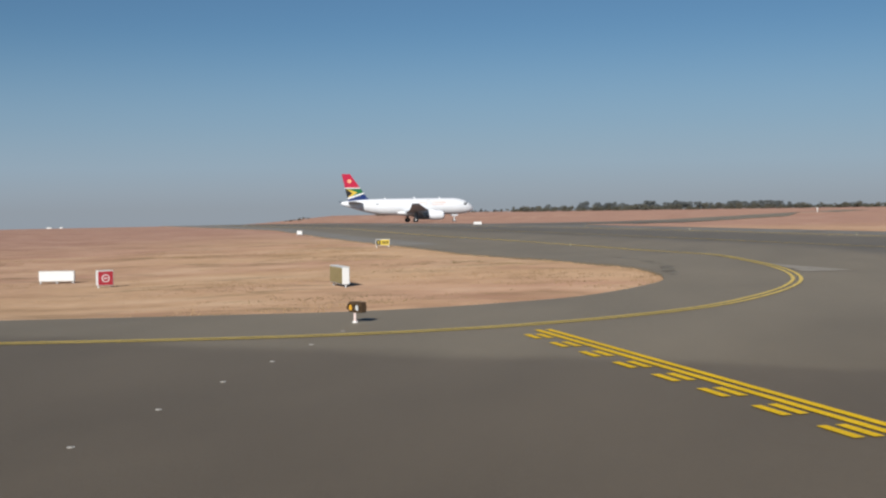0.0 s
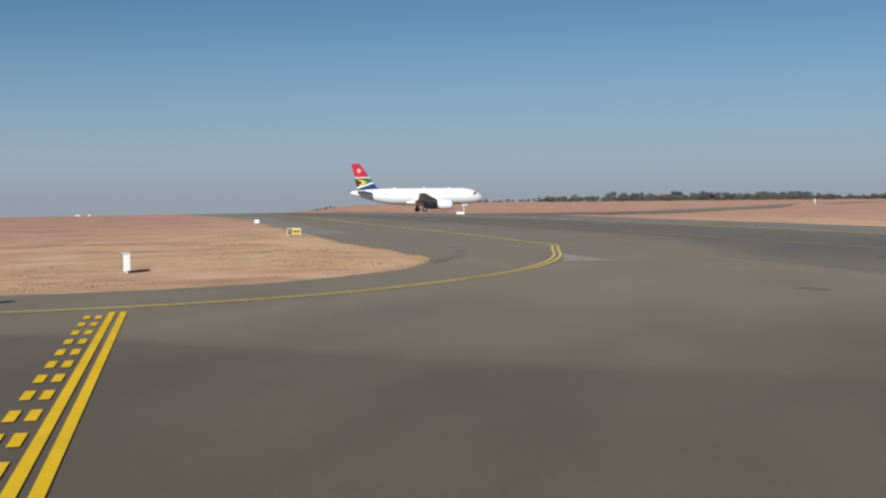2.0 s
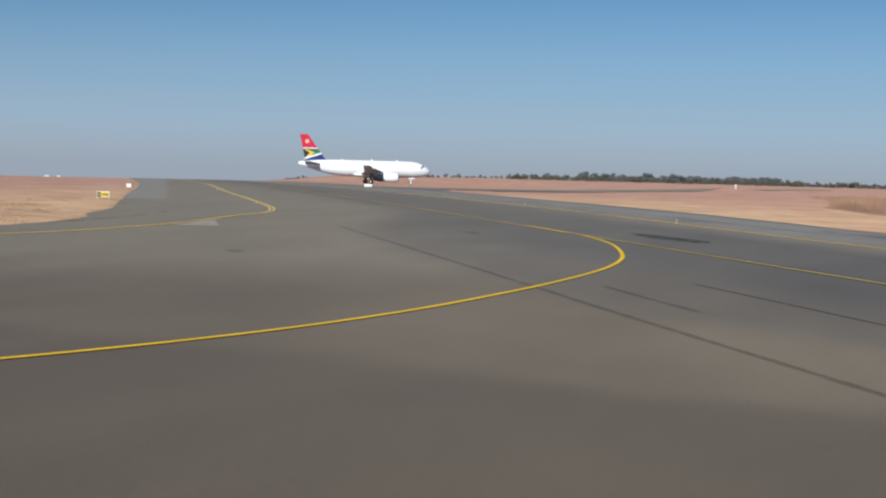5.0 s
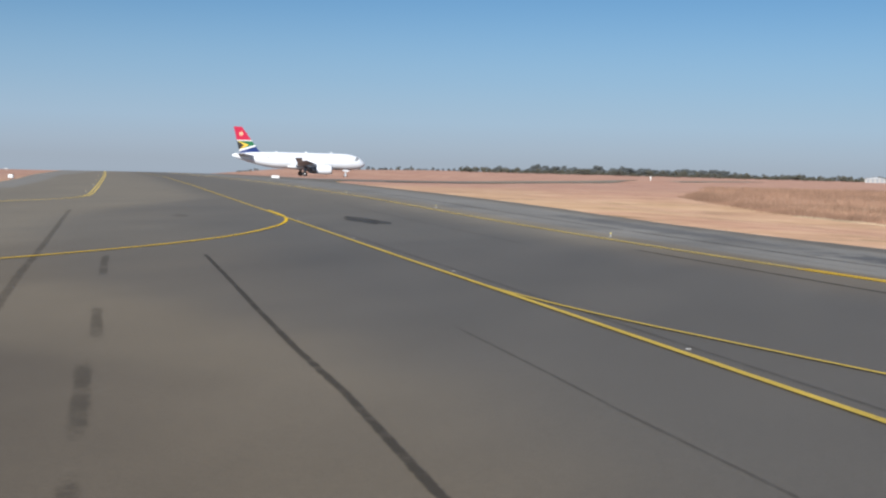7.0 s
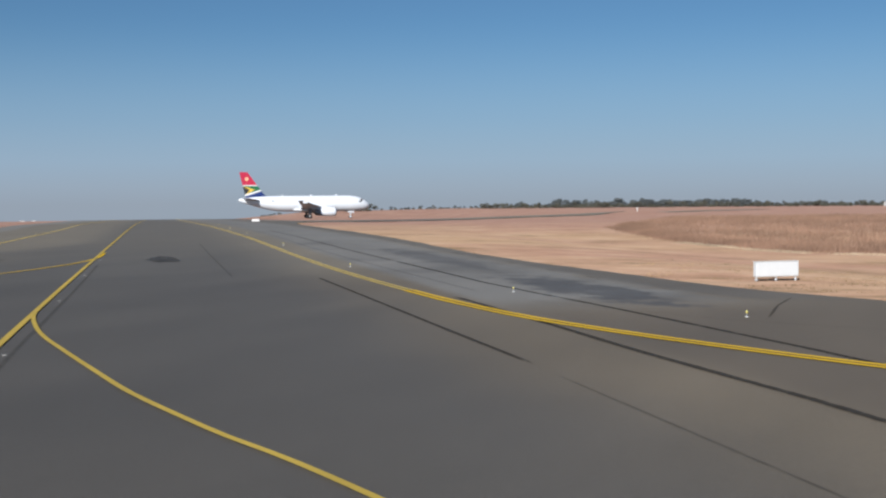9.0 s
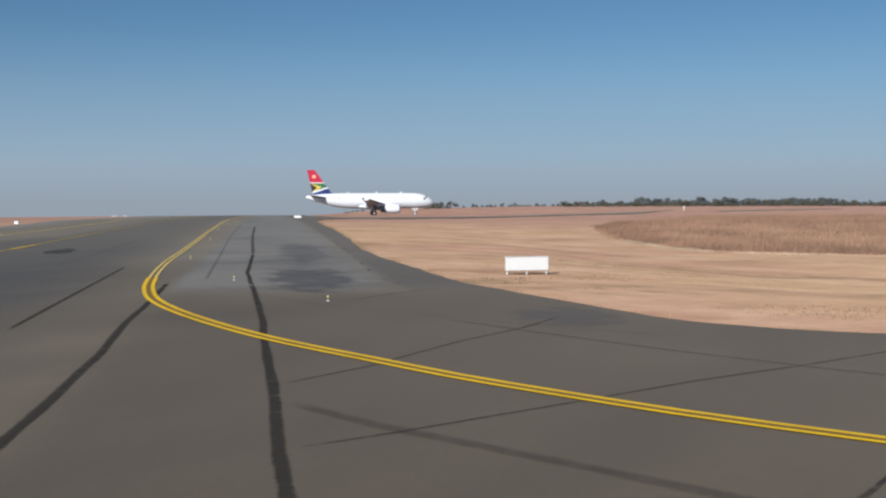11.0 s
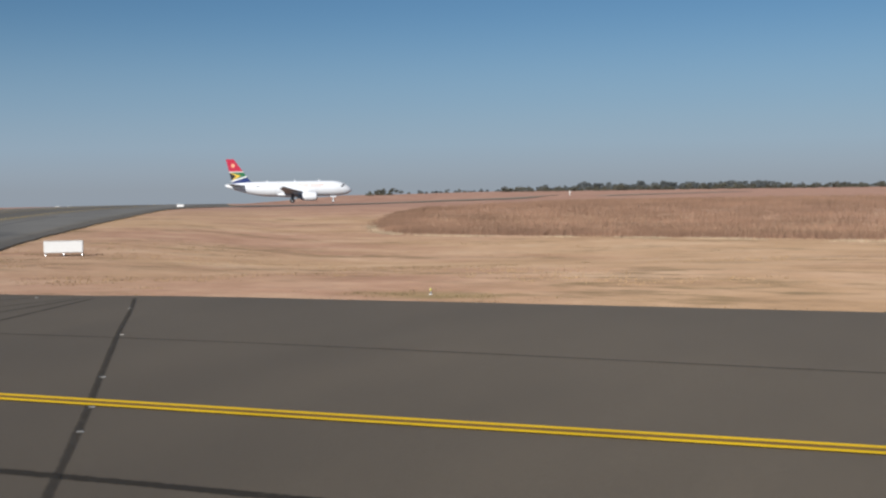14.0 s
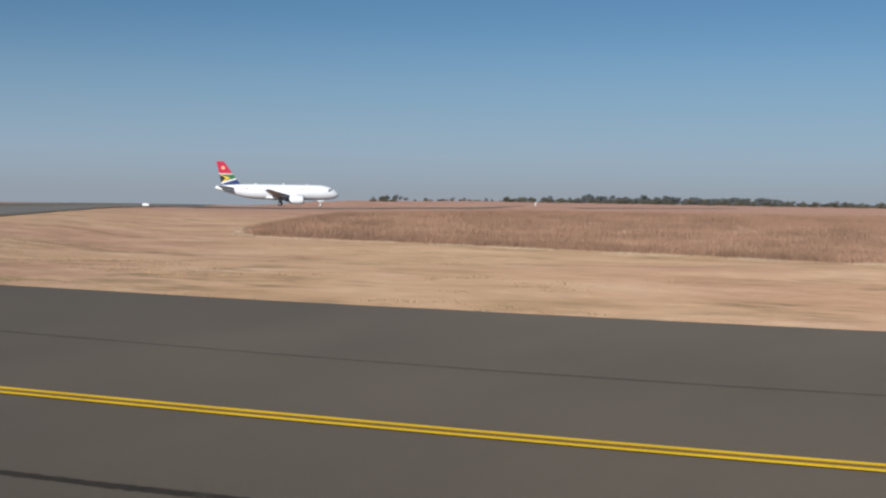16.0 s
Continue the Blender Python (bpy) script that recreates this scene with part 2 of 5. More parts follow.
def ground_material():
    """Dry winter veld: straw, bare red soil and a few greener streaks."""
    m, n, l, bsdf = node_mat("dry_ground", 0.95)
    bsdf.inputs["Diffuse Roughness"].default_value = 1.0
    g = n.new("ShaderNodeNewGeometry").outputs["Position"]
    big = noise_node(n, l, g, 0.030, 5, (0.8, 1.1, 1))
    mid = noise_node(n, l, g, 0.16, 7, (0.7, 1.05, 1), 0.66)
    fine = noise_node(n, l, g, 1.1, 6, (0.8, 1.1, 1), 0.62)
    grain = noise_node(n, l, g, 24, 3)
    straw = ramp_node(n, l, mid, [(0.33, (0.262, 0.165, 0.092)), (0.45, (0.322, 0.206, 0.118)), (0.55, (0.352, 0.230, 0.139)), (0.66, (0.388, 0.268, 0.170))])
    soil = ramp_node(n, l, mid, [(0.35, (0.240, 0.129, 0.083)), (0.5, (0.305, 0.177, 0.117)), (0.64, (0.360, 0.232, 0.155))])
    col = mix_node(n, l, ramp_node(n, l, big, [(0.44, grey(0.0)), (0.60, grey(0.85))]), straw, soil)
    # far veld turns to bare reddish earth
    dist = n.new("ShaderNodeVectorMath")
    dist.operation = "DISTANCE"
    dist.inputs[1].default_value = (45, 15, 0)
    l.new(g, dist.inputs[0])
    far = map_range(n, l, dist.outputs["Value"], 115, 200, 0, 0.85)
    red = ramp_node(n, l, mid, [(0.35, (0.196, 0.102, 0.074)), (0.5, (0.236, 0.132, 0.098)), (0.64, (0.275, 0.167, 0.125))])
    col = mix_node(n, l, far, col, red)
    # old green-brown tufts in loose streaks
    wide = ramp_node(n, l, noise_node(n, l, g, 0.075, 4, (0.7, 1.2, 1)), [(0.47, grey(0)), (0.58, grey(1))])
    tuft = ramp_node(n, l, noise_node(n, l, g, 0.42, 7, (0.6, 1.3, 1), 0.7), [(0.48, grey(0)), (0.62, grey(0.7))])
    near = map_range(n, l, dist.outputs["Value"], 125, 190, 1, 0)
    col = mix_node(n, l, math_node(n, l, "MULTIPLY", math_node(n, l, "MULTIPLY", wide, tuft), near), col, (0.120, 0.084, 0.036))
    # a greener patch round the light in the grass
    spot = n.new("ShaderNodeVectorMath")
    spot.operation = "DISTANCE"
    spot.inputs[1].default_value = (101.0, 51.5 * 2.4, 0)
    flat = n.new("ShaderNodeVectorMath")
    flat.operation = "MULTIPLY"
    flat.inputs[1].default_value = (1, 2.4, 0)
    l.new(g, flat.inputs[0])
    l.new(flat.outputs[0], spot.inputs[0])
    ring = math_node(n, l, "ADD", spot.outputs["Value"], math_node(n, l, "MULTIPLY", fine, 2.5))
    col = mix_node(n, l, map_range(n, l, ring, 2.2, 5.2, 0.65, 0), col, (0.185, 0.135, 0.055))
    v = ramp_node(n, l, grain, [(0.3, grey(0.88)), (0.7, grey(1.06))])
    col = mix_node(n, l, 1.0, col, v, "MULTIPLY")
    v2 = ramp_node(n, l, fine, [(0.3, grey(0.86)), (0.7, grey(1.08))])
    col = mix_node(n, l, 1.0, col, v2, "MULTIPLY")
    l.new(col, bsdf.inputs["Base Color"])
    bump_node(n, l, bsdf, fine, 0.4, 0.12)
    return m


def blade_material(name, a, b, c):
    m, n, l, bsdf = node_mat(name, 0.9)
    r = n.new("ShaderNodeNewGeometry").outputs["Random Per Island"]
    g = n.new("ShaderNodeNewGeometry").outputs["Position"]
    col = ramp_node(n, l, r, [(0.0, a), (0.5, b), (1.0, c)])
    patch = ramp_node(n, l, noise_node(n, l, g, 0.09, 5), [(0.35, grey(0.70)), (0.65, grey(1.25))])
    l.new(mix_node(n, l, 1.0, col, patch, "MULTIPLY"), bsdf.inputs["Base Color"])
    return m


def paint_material(name, col, under):
    """Road paint, thinned in places so that the dark surface shows."""
    m, n, l, bsdf = node_mat(name, 0.65)
    bsdf.inputs["Specular IOR Level"].default_value = 0.2
    g = n.new("ShaderNodeNewGeometry").outputs["Position"]
    w = noise_node(n, l, g, 6, 6, rough=0.7)
    d = noise_node(n, l, g, 0.4, 4)
    c = mix_node(n, l, ramp_node(n, l, w, [(0.28, grey(0.75)), (0.42, grey(0.0))]), col, under)
    v = ramp_node(n, l, d, [(0.3, grey(0.78)), (0.7, grey(1.0))])
    l.new(mix_node(n, l, 1.0, c, v, "MULTIPLY"), bsdf.inputs["Base Color"])
    bump_node(n, l, bsdf, noise_node(n, l, g, 90, 2), 0.35, 0.008)
    return m


def stain_material(name, col, lo, hi, scale):
    """A thin stain or seal with ragged, see-through edges."""
    m, n, l, bsdf = node_mat(name, 0.75)
    g = n.new("ShaderNodeNewGeometry").outputs["Position"]
    v = ramp_node(n, l, noise_node(n, l, g, 3, 4), [(0.3, tuple(c * 0.75 for c in col)), (0.7, col)])
    l.new(v, bsdf.inputs["Base Color"])
    l.new(ramp_node(n, l, noise_node(n, l, g, scale, 4), [(lo, grey(0)), (hi, grey(1))]), bsdf.inputs["Alpha"])
    return m


def seal_material(name, col, most, lo, hi):
    """Brushed tar along a joint: worn through in places, frayed at its sides and ends."""
    m, n, l, bsdf = node_mat(name, 0.85)
    bsdf.inputs["Specular IOR Level"].default_value = 0.12
    g = n.new("ShaderNodeNewGeometry").outputs["Position"]
    sep = n.new("ShaderNodeSeparateXYZ")
    l.new(n.new("ShaderNodeTexCoord").outputs["UV"], sep.inputs[0])
    fray = math_node(n, l, "SUBTRACT", noise_node(n, l, g, 8, 6, rough=0.7), 0.5)
    off = math_node(n, l, "MULTIPLY", math_node(n, l, "ABSOLUTE", math_node(n, l, "SUBTRACT", sep.outputs["X"], 0.5), 0), 2.0)
    side = map_range(n, l, math_node(n, l, "ADD", off, math_node(n, l, "MULTIPLY", fray, 1.2)), 0.45, 1.0, 1, 0)
    end = map_range(n, l, math_node(n, l, "ADD", sep.outputs["Y"], math_node(n, l, "MULTIPLY", fray, 3.0)), 0.1, 1.1, 0, 1)
    worn = map_range(n, l, noise_node(n, l, g, 1.6, 5, rough=0.6), lo, hi, 0, most)
    l.new(math_node(n, l, "MULTIPLY", math_node(n, l, "MULTIPLY", side, end), worn), bsdf.inputs["Alpha"])
    v = ramp_node(n, l, noise_node(n, l, g, 3, 4), [(0.3, tuple(c * 0.75 for c in col)), (0.7, col)])
    l.new(v, bsdf.inputs["Base Color"])
    return m


def foliage_material(name, a, b):
    m, n, l, bsdf = node_mat(name, 0.85)
    r = n.new("ShaderNodeNewGeometry").outputs["Random Per Island"]
    o = n.new("ShaderNodeObjectInfo").outputs["Random"]
    c = ramp_node(n, l, r, [(0.0, a), (1.0, b)])
    v = ramp_node(n, l, o, [(0.0, grey(0.75)), (1.0, grey(1.2))])
    l.new(mix_node(n, l, 1.0, c, v, "MULTIPLY"), bsdf.inputs["Base Color"])
    return m


M_ASPHALT, M_GROUND = asphalt_material(), ground_material()
M_YELLOW = paint_material("yellow_marking", (0.96, 0.61, 0.012), (0.48, 0.33, 0.03))
M_YELLOW_MID = paint_material("worn_yellow_marking", (0.64, 0.45, 0.075), (0.26, 0.20, 0.09))
M_YELLOW_PALE = paint_material("bleached_yellow_marking", (0.84, 0.62, 0.17), (0.36, 0.29, 0.13))
M_BROWN = paint_material("dark_line_edging", (0.27, 0.155, 0.04), (0.14, 0.095, 0.045))
M_SEAM = seal_material("tar_seal", (0.056, 0.049, 0.041), 0.76, 0.18, 0.46)
M_SEAM_MID = seal_material("thin_tar_seal", (0.058, 0.052, 0.046), 0.49, 0.15, 0.5)
M_SEAM_FAINT = seal_material("worn_tar_seal", (0.062, 0.055, 0.049), 0.26, 0.12, 0.62)
M_REPAIR = stain_material("repair_patch", (0.10, 0.088, 0.075), 0.45, 1.0, 0.5)
M_OIL = stain_material("oil_stain", (0.050, 0.047, 0.045), 0.3, 0.75, 1.1)
M_OIL_FAINT = stain_material("old_oil_stain", (0.060, 0.056, 0.052), 0.40, 0.95, 1.1)
M_CONCRETE = stain_material("pale_patch", (0.38, 0.34, 0.28), 0.2, 0.4, 0.6)
M_GRASS = blade_material("dry_grass", (0.27, 0.18, 0.095), (0.36, 0.235, 0.13), (0.43, 0.29, 0.165))
M_TALL = blade_material("tall_dry_grass", (0.270, 0.158, 0.103), (0.290, 0.172, 0.113), (0.312, 0.188, 0.125))
M_WHITE = plain("white_paint", (0.76, 0.755, 0.74), 0.45, 0, 0.04)
M_AIR = plain("aircraft_white", (0.79, 0.82, 0.86), 0.25, 0, 0.04, 0.3)
M_CAST = plain("cast_alloy", (0.40, 0.38, 0.35), 0.6, 0.3)
M_SILVER = plain("bare_metal", (0.62, 0.62, 0.63), 0.3, 0.9)
M_DARK = plain("dark_rubber", (0.03, 0.03, 0.032), 0.7)
M_GREY = plain("grey_composite", (0.30, 0.31, 0.33), 0.5)
M_WING = plain("wing_grey", (0.52, 0.55, 0.59), 0.4)
M_BLACK = plain("black_paint", (0.02, 0.02, 0.02), 0.5)
M_RED = plain("sign_red", (0.45, 0.035, 0.05), 0.45)
M_FIN_RED = plain("fin_red", (0.50, 0.02, 0.06), 0.35, 0, 0.05)
M_FIN_BLUE = plain("fin_blue", (0.014, 0.034, 0.15), 0.35, 0, 0.05)
M_FIN_GREEN = plain("fin_green", (0.02, 0.15, 0.06), 0.35, 0, 0.05)
M_FIN_GOLD = plain("fin_gold", (0.75, 0.50, 0.06), 0.35, 0, 0.05)
M_SIGN_Y = plain("sign_yellow", (0.72, 0.52, 0.03), 0.5)
M_OLIVE = plain("louvre_olive", (0.36, 0.28, 0.13), 0.6)
M_ORANGE = plain("lamp_yellow", (0.70, 0.36, 0.03), 0.45)
M_PINK = plain("faded_lettering", (0.74, 0.60, 0.56), 0.4, 0, 0.05)
M_GLASS = plain("cockpit_glass", (0.02, 0.022, 0.025), 0.12, 0, 0.05)
M_LENS = plain("light_lens", (0.55, 0.56, 0.56), 0.3, 0, 0.1)
M_LENS_YELLOW = plain("yellow_lens", (0.74, 0.68, 0.24), 0.3, 0, 0.1)
M_BARK = plain("bark", (0.12, 0.09, 0.065), 0.9)
M_DISC = plain("fin_disc_gold", (0.85, 0.42, 0.26), 0.4, 0, 0.05)
M_BROWN_HOOD = plain("dark_brown_enamel", (0.085, 0.052, 0.026), 0.5)
# blue-grey lift in the leaf colour paints in distance haze
M_HAZED_LEAF = foliage_material("hazed_leaves", (0.100, 0.113, 0.115), (0.135, 0.148, 0.150))
M_SHRUB = foliage_material("shrub_leaves", (0.075, 0.075, 0.055), (0.12, 0.11, 0.08))
M_WALL = plain("pale_wall", (0.44, 0.42, 0.40), 0.8)
M_ROOF = plain("roof_sheet", (0.45, 0.45, 0.46), 0.5)


# ---------------------------------------------------------------- small mesh tools
def from_bm(name, bm, mat, smooth=False):
    me = bpy.data.meshes.new(name)
    bmesh.ops.recalc_face_normals(bm, faces=bm.faces)
    bm.to_mesh(me)
    bm.free()
    if smooth:
        me.shade_smooth()
    me.materials.append(mat)
    return me


def part(name, bm, mat, parent, label="", smooth=False):
    ob = new(name, from_bm(name, bm, mat, smooth))
    ob.parent = parent
    if label:
        tagged(ob, label)
    return ob


def thing(name, m, label, category, group="", kind=""):
    e = new(name)
    e.empty_display_size = 0.3
    e.matrix_basis = m
    return tagged(e, label, category, group, kind)


def box(bm, cx, cy, cz, sx, sy, sz, bevel=0.0):
    r = bmesh.ops.create_cube(bm, size=1.0, matrix=Matrix.Translation((cx, cy, cz)) @ Matrix.Diagonal((sx, sy, sz, 1)))
    if bevel:
        es = list({e for v in r["verts"] for e in v.link_edges})
        bmesh.ops.bevel(bm, geom=es, offset=bevel, segments=2, affect="EDGES")
    return bm


def rod(bm, a, b, r1, r2=None, seg=10):
    a, b = Vector(a), Vector(b)
    d = b - a
    m = Matrix.Translation((a + b) / 2) @ d.to_track_quat("Z", "Y").to_matrix().to_4x4()
    bmesh.ops.create_cone(bm, cap_ends=True, segments=seg, radius1=r1, radius2=r1 if r2 is None else r2, depth=d.length, matrix=m)
    return bm


def loft(bm, rings, close=True):
    """Skin over rings of equal counts; ends capped."""
    loops = [[bm.verts.new(p) for p in ring] for ring in rings]
    k = len(loops[0])
    for a, b in zip(loops, loops[1:]):
        for i in range(k):
            bm.faces.new((a[i], a[(i + 1) % k], b[(i + 1) % k], b[i]))
    if close:
        bm.faces.new(loops[0])
        bm.faces.new(loops[-1])
    return bm


def slab(bm, outline, y0, y1):
    """An outline in x and z, thick along y."""
    a = [bm.verts.new((x, y0, z)) for x, z in outline]
    b = [bm.verts.new((x, y1, z)) for x, z in outline]
    bm.faces.new(a)
    bm.faces.new(b)
    for i in range(len(a)):
        j = (i + 1) % len(a)
        bm.faces.new((a[i], a[j], b[j], b[i]))
    return bm


# ---------------------------------------------------------------- lie of the land
def ease(x):
    x = min(1.0, max(0.0, x))
    return x * x * (3 - 2 * x)


def land(x, y):
    """Height of the ground."""
    dx, dy = x - OX, y - OY
    p, q = AX * dx + AY * dy, BX * dx + BY * dy
    rx, ry = x - 60, y - 15
    r, th = math.hypot(rx, ry), math.degrees(math.atan2(rx, ry))
    z = -0.10 - 0.25 * ease((p - 105) / 110)
    # both shoulders of the long taxiway fall away, and the veld beyond them lies lower
    z -= 0.20 * ease((q - 14) / 11) * ease((p - 4) / 14) * (1 - 0.7 * ease((p - 130) / 60))
    z -= 0.85 * ease((q - 30) / 18) * ease((p + 10) / 30) * (1 - ease((r - 115) / 60))
    bank = (0.35 * ease((-q - 30) / 12) + 0.4 * ease((-q - 44) / 10)) * ease((p - 40) / 20)
    z -= bank * (1 - ease((r - 200) / 60))
    # the far stretch of the long taxiway falls to its left-hand side
    u = max(0.0, min(16.0, -q))
    fall = 0.034 * (u - max(0.0, u - 8) ** 2 / 16) * ease((p - 62) / 30)
    z += (0.016 * max(0.0, min(14.0, q)) * ease((p - 38) / 48) - fall) * (1 - ease((p - 140) / 70))
    # the crest in the north-west, beyond which the land drops out of sight
    near = 1 - ease((r - 470) / 90)
    left = 1 - ease((th + 31.5 - 9.5 * near) / (4.5 + 3.5 * near)) if -100 < th < 90 else 1.0
    z -= left * (0.0088 * max(0.0, r - 215) + 0.0062 * max(0.0, r - 420))
    # a mound added to lift the far marker post in view; past the trees the land drops out of sight
    z += 0.8 * math.exp(-((x - 6.9) ** 2 + (y - 318.5) ** 2) / 130)
    return z - (1 - left) * (0.35 * ease((r - 300) / 300) + 0.9 * ease((r - 500) / 100) * (1 - ease((th + 26) / 6)) + 0.02 * max(0.0, r - 735))


def lines(lo, hi, step, grow, lim_lo, lim_hi):
    v = [lo + step * i for i in range(int((hi - lo) / step) + 1)]
    s = step
    while v[-1] < lim_hi:
        s *= grow
        v.append(v[-1] + s)
    s = step
    while v[0] > lim_lo:
        s *= grow
        v.insert(0, v[0] - s)
    return v


def inside(poly, x, y):
    c = False
    for (x0, y0), (x1, y1) in zip(poly, poly[1:] + poly[:1]):
        if (y0 > y) != (y1 > y) and x < (x1 - x0) * (y - y0) / (y1 - y0) + x0:
            c = not c
    return c


def under(poly, x, y):
    """The same for whole arrays of places."""
    c = np.zeros(x.shape, bool)
    for (x0, y0), (x1, y1) in zip(poly, poly[1:] + poly[:1]):
        if y0 != y1:
            c ^= ((y0 > y) != (y1 > y)) & (x < (x1 - x0) * (y - y0) / (y1 - y0) + x0)
    return c


def build_ground(*sheets):
    xs = lines(-150, 250, 4, 1.12, -2600, 2800)
    ys = lines(-40, 340, 4, 1.12, -1500, 4200)
    verts = [(x, y, land(x, y) - 0.03 + 0.03 * noise.noise((x * 0.11, y * 0.11, 0))) for y in ys for x in xs]
    gx, gy = np.array([v[0] for v in verts]), np.array([v[1] for v in verts])
    sunk = np.zeros(gx.shape)
    for poly in sheets:
        deep = np.ones(gx.shape, bool)
        for dx, dy in ((0, 0), (5, 0), (-5, 0), (0, 5), (0, -5), (4, 4), (-4, -4), (4, -4), (-4, 4)):
            deep &= under(poly, gx + dx, gy + dy)
        sunk = np.maximum(sunk, np.where(deep, 1.0, np.where(under(poly, gx, gy), 0.12, 0.0)))
    verts = [(x, y, z - 0.4 * k) for (x, y, z), k in zip(verts, sunk)]
    nx = len(xs)
    faces = [(j * nx + i, j * nx + i + 1, (j + 1) * nx + i + 1, (j + 1) * nx + i) for j in range(len(ys) - 1) for i in range(nx - 1)]
    me = bpy.data.meshes.new("ground")
    me.from_pydata(verts, [], faces)
    me.shade_smooth()
    me.materials.append(M_GROUND)
    tagged(new("ground", me), "dry straw-coloured winter veld with bare reddish soil", "ground", kind="structure")


def resample(pts, step, closed=False):
    pts = [Vector((*p, 0)) for p in pts]
    if closed:
        pts.append(pts[0])
    out = []
    for a, b in zip(pts, pts[1:]):
        k = max(1, int((b - a).length / step))
        out += [(a.lerp(b, i / k).x, a.lerp(b, i / k).y) for i in range(k)]
    if not closed:
        out.append((pts[-1].x, pts[-1].y))
    return out


def smooth_line(pts, step=0.7):
    """A smooth curve through unevenly spaced points, in even steps."""
    P = [Vector((*p, 0)) for p in pts]
    n = len(P)
    T = []
    for i in range(n):
        a, b, c = P[max(0, i - 1)], P[i], P[min(n - 1, i + 1)]
        la, lc = max(1e-6, (b - a).length), max(1e-6, (c - b).length)
        if i in (0, n - 1):
            T.append((c - a).normalized())
        else:
            T.append((((b - a) / la) * lc + ((c - b) / lc) * la).normalized())
    out = []
    for i in range(n - 1):
        d = (P[i + 1] - P[i]).length
        k = max(2, int(d / step))
        for j in range(k):
            t = j / k
            v = (2 * t ** 3 - 3 * t * t + 1) * P[i] + (t ** 3 - 2 * t * t + t) * d * T[i] + (3 * t * t - 2 * t ** 3) * P[i + 1] + (t ** 3 - t * t) * d * T[i + 1]
            out.append((v.x, v.y))
    out.append((P[-1].x, P[-1].y))
    return out


def sheet(name, outline, lift, mat, ragged=0.0, cell=8.0, step=3.0, depth=0.12):
    """A thin sheet that follows the land inside an outline, with a ragged edge."""
    pts = resample(outline, step, True)
    if ragged:
        pts = [(x + ragged * noise.noise((x * 0.6, y * 0.6, 3)) + 2 * ragged * noise.noise((x * 0.13, y * 0.13, 5)),
                y + ragged * noise.noise((x * 0.6, y * 0.6, 7)) + 2 * ragged * noise.noise((x * 0.13, y * 0.13, 9))) for x, y in pts]
    n = len(pts)
    xs, ys = [p[0] for p in pts], [p[1] for p in pts]
    grid = [(x, y) for x in np.arange(min(xs) + 0.37 * cell, max(xs), cell) for y in np.arange(min(ys) + 0.41 * cell, max(ys), cell)]
    co = [Vector(p) for p in pts + grid]
    v_, e_, f_, _, _, _ = delaunay_2d_cdt(co, [(i, (i + 1) % n) for i in range(n)], [list(range(n))], 1, 1e-4)
    bm = bmesh.new()
    vs = [bm.verts.new((p.x, p.y, 0)) for p in v_]
    for f in f_:
        bm.faces.new([vs[i] for i in f])
    for v in [v for v in bm.verts if not v.link_faces]:
        bm.verts.remove(v)
    for v in bm.verts:
        v.co.z = land(v.co.x, v.co.y) + lift
    if depth:
        rim = [e for e in bm.edges if e.is_boundary]
        r = bmesh.ops.extrude_edge_only(bm, edges=rim)
        for v in r["geom"]:
            if isinstance(v, bmesh.types.BMVert):
                v.co.z -= depth
    me = bpy.data.meshes.new(name)
    bmesh.ops.recalc_face_normals(bm, faces=bm.faces)
    bm.to_mesh(me)
    bm.free()
    me.materials.append(mat)
    return me


def ribbon(bm, pts, width, lift, wob=0.0, offset=0.0):
    """A flat band along a line on the ground."""
    L, R = [], []
    uv = bm.loops.layers.uv.verify()
    place = {}
    for i, (x, y) in enumerate(pts):
        a, b = Vector(pts[max(0, i - 1)]), Vector(pts[min(len(pts) - 1, i + 1)])
        d = (b - a).normalized()
        nx, ny = -d.y, d.x
        w = width / 2 * (1 + wob * noise.noise((x * 0.7, y * 0.7, 2)))
        o = offset + wob * width * 0.5 * noise.noise((x * 0.25, y * 0.25, 8))
        for side, lst in ((1, L), (-1, R)):
            px, py = x + nx * (o + side * w), y + ny * (o + side * w)
            lst.append(bm.verts.new((px, py, land(px, py) + lift)))
            place[lst[-1]] = (0.5 + 0.5 * side, min(math.dist((x, y), pts[0]), math.dist((x, y), pts[-1])))
    for i in range(len(L) - 1):
        for lp in bm.faces.new((L[i], R[i], R[i + 1], L[i + 1])).loops:
            lp[uv].uv = place[lp.vert]
    return bm


PAVE = 0.06          # top of the paving over the land

paving = [(-260, -98), (0, -30), (60, -19), (140, -12), (330, 5), (330, 94), (220, 71), (160, 58.4), (145, 55.3), (136, 53.4), (132, 52.45), (128, 51.65), (124, 51.0), (120, 50.45), (117, 50.1), (113, 49.7), (109, 49.3)]
paving += smooth_line([(106, 49.0), (103, 48.75), (100, 48.45), (97, 48.2), (93.5, 47.7), (91.2, 47.2), (88.5, 46.7), (86.5, 46.5), (84.0, 46.9), (82.2, 47.6), (80.4, 49.1), (77.0, 52.2), (74.2, 54.9), (71.2, 58.0), xy(11, 26.0)], 1.2)[1:-1]
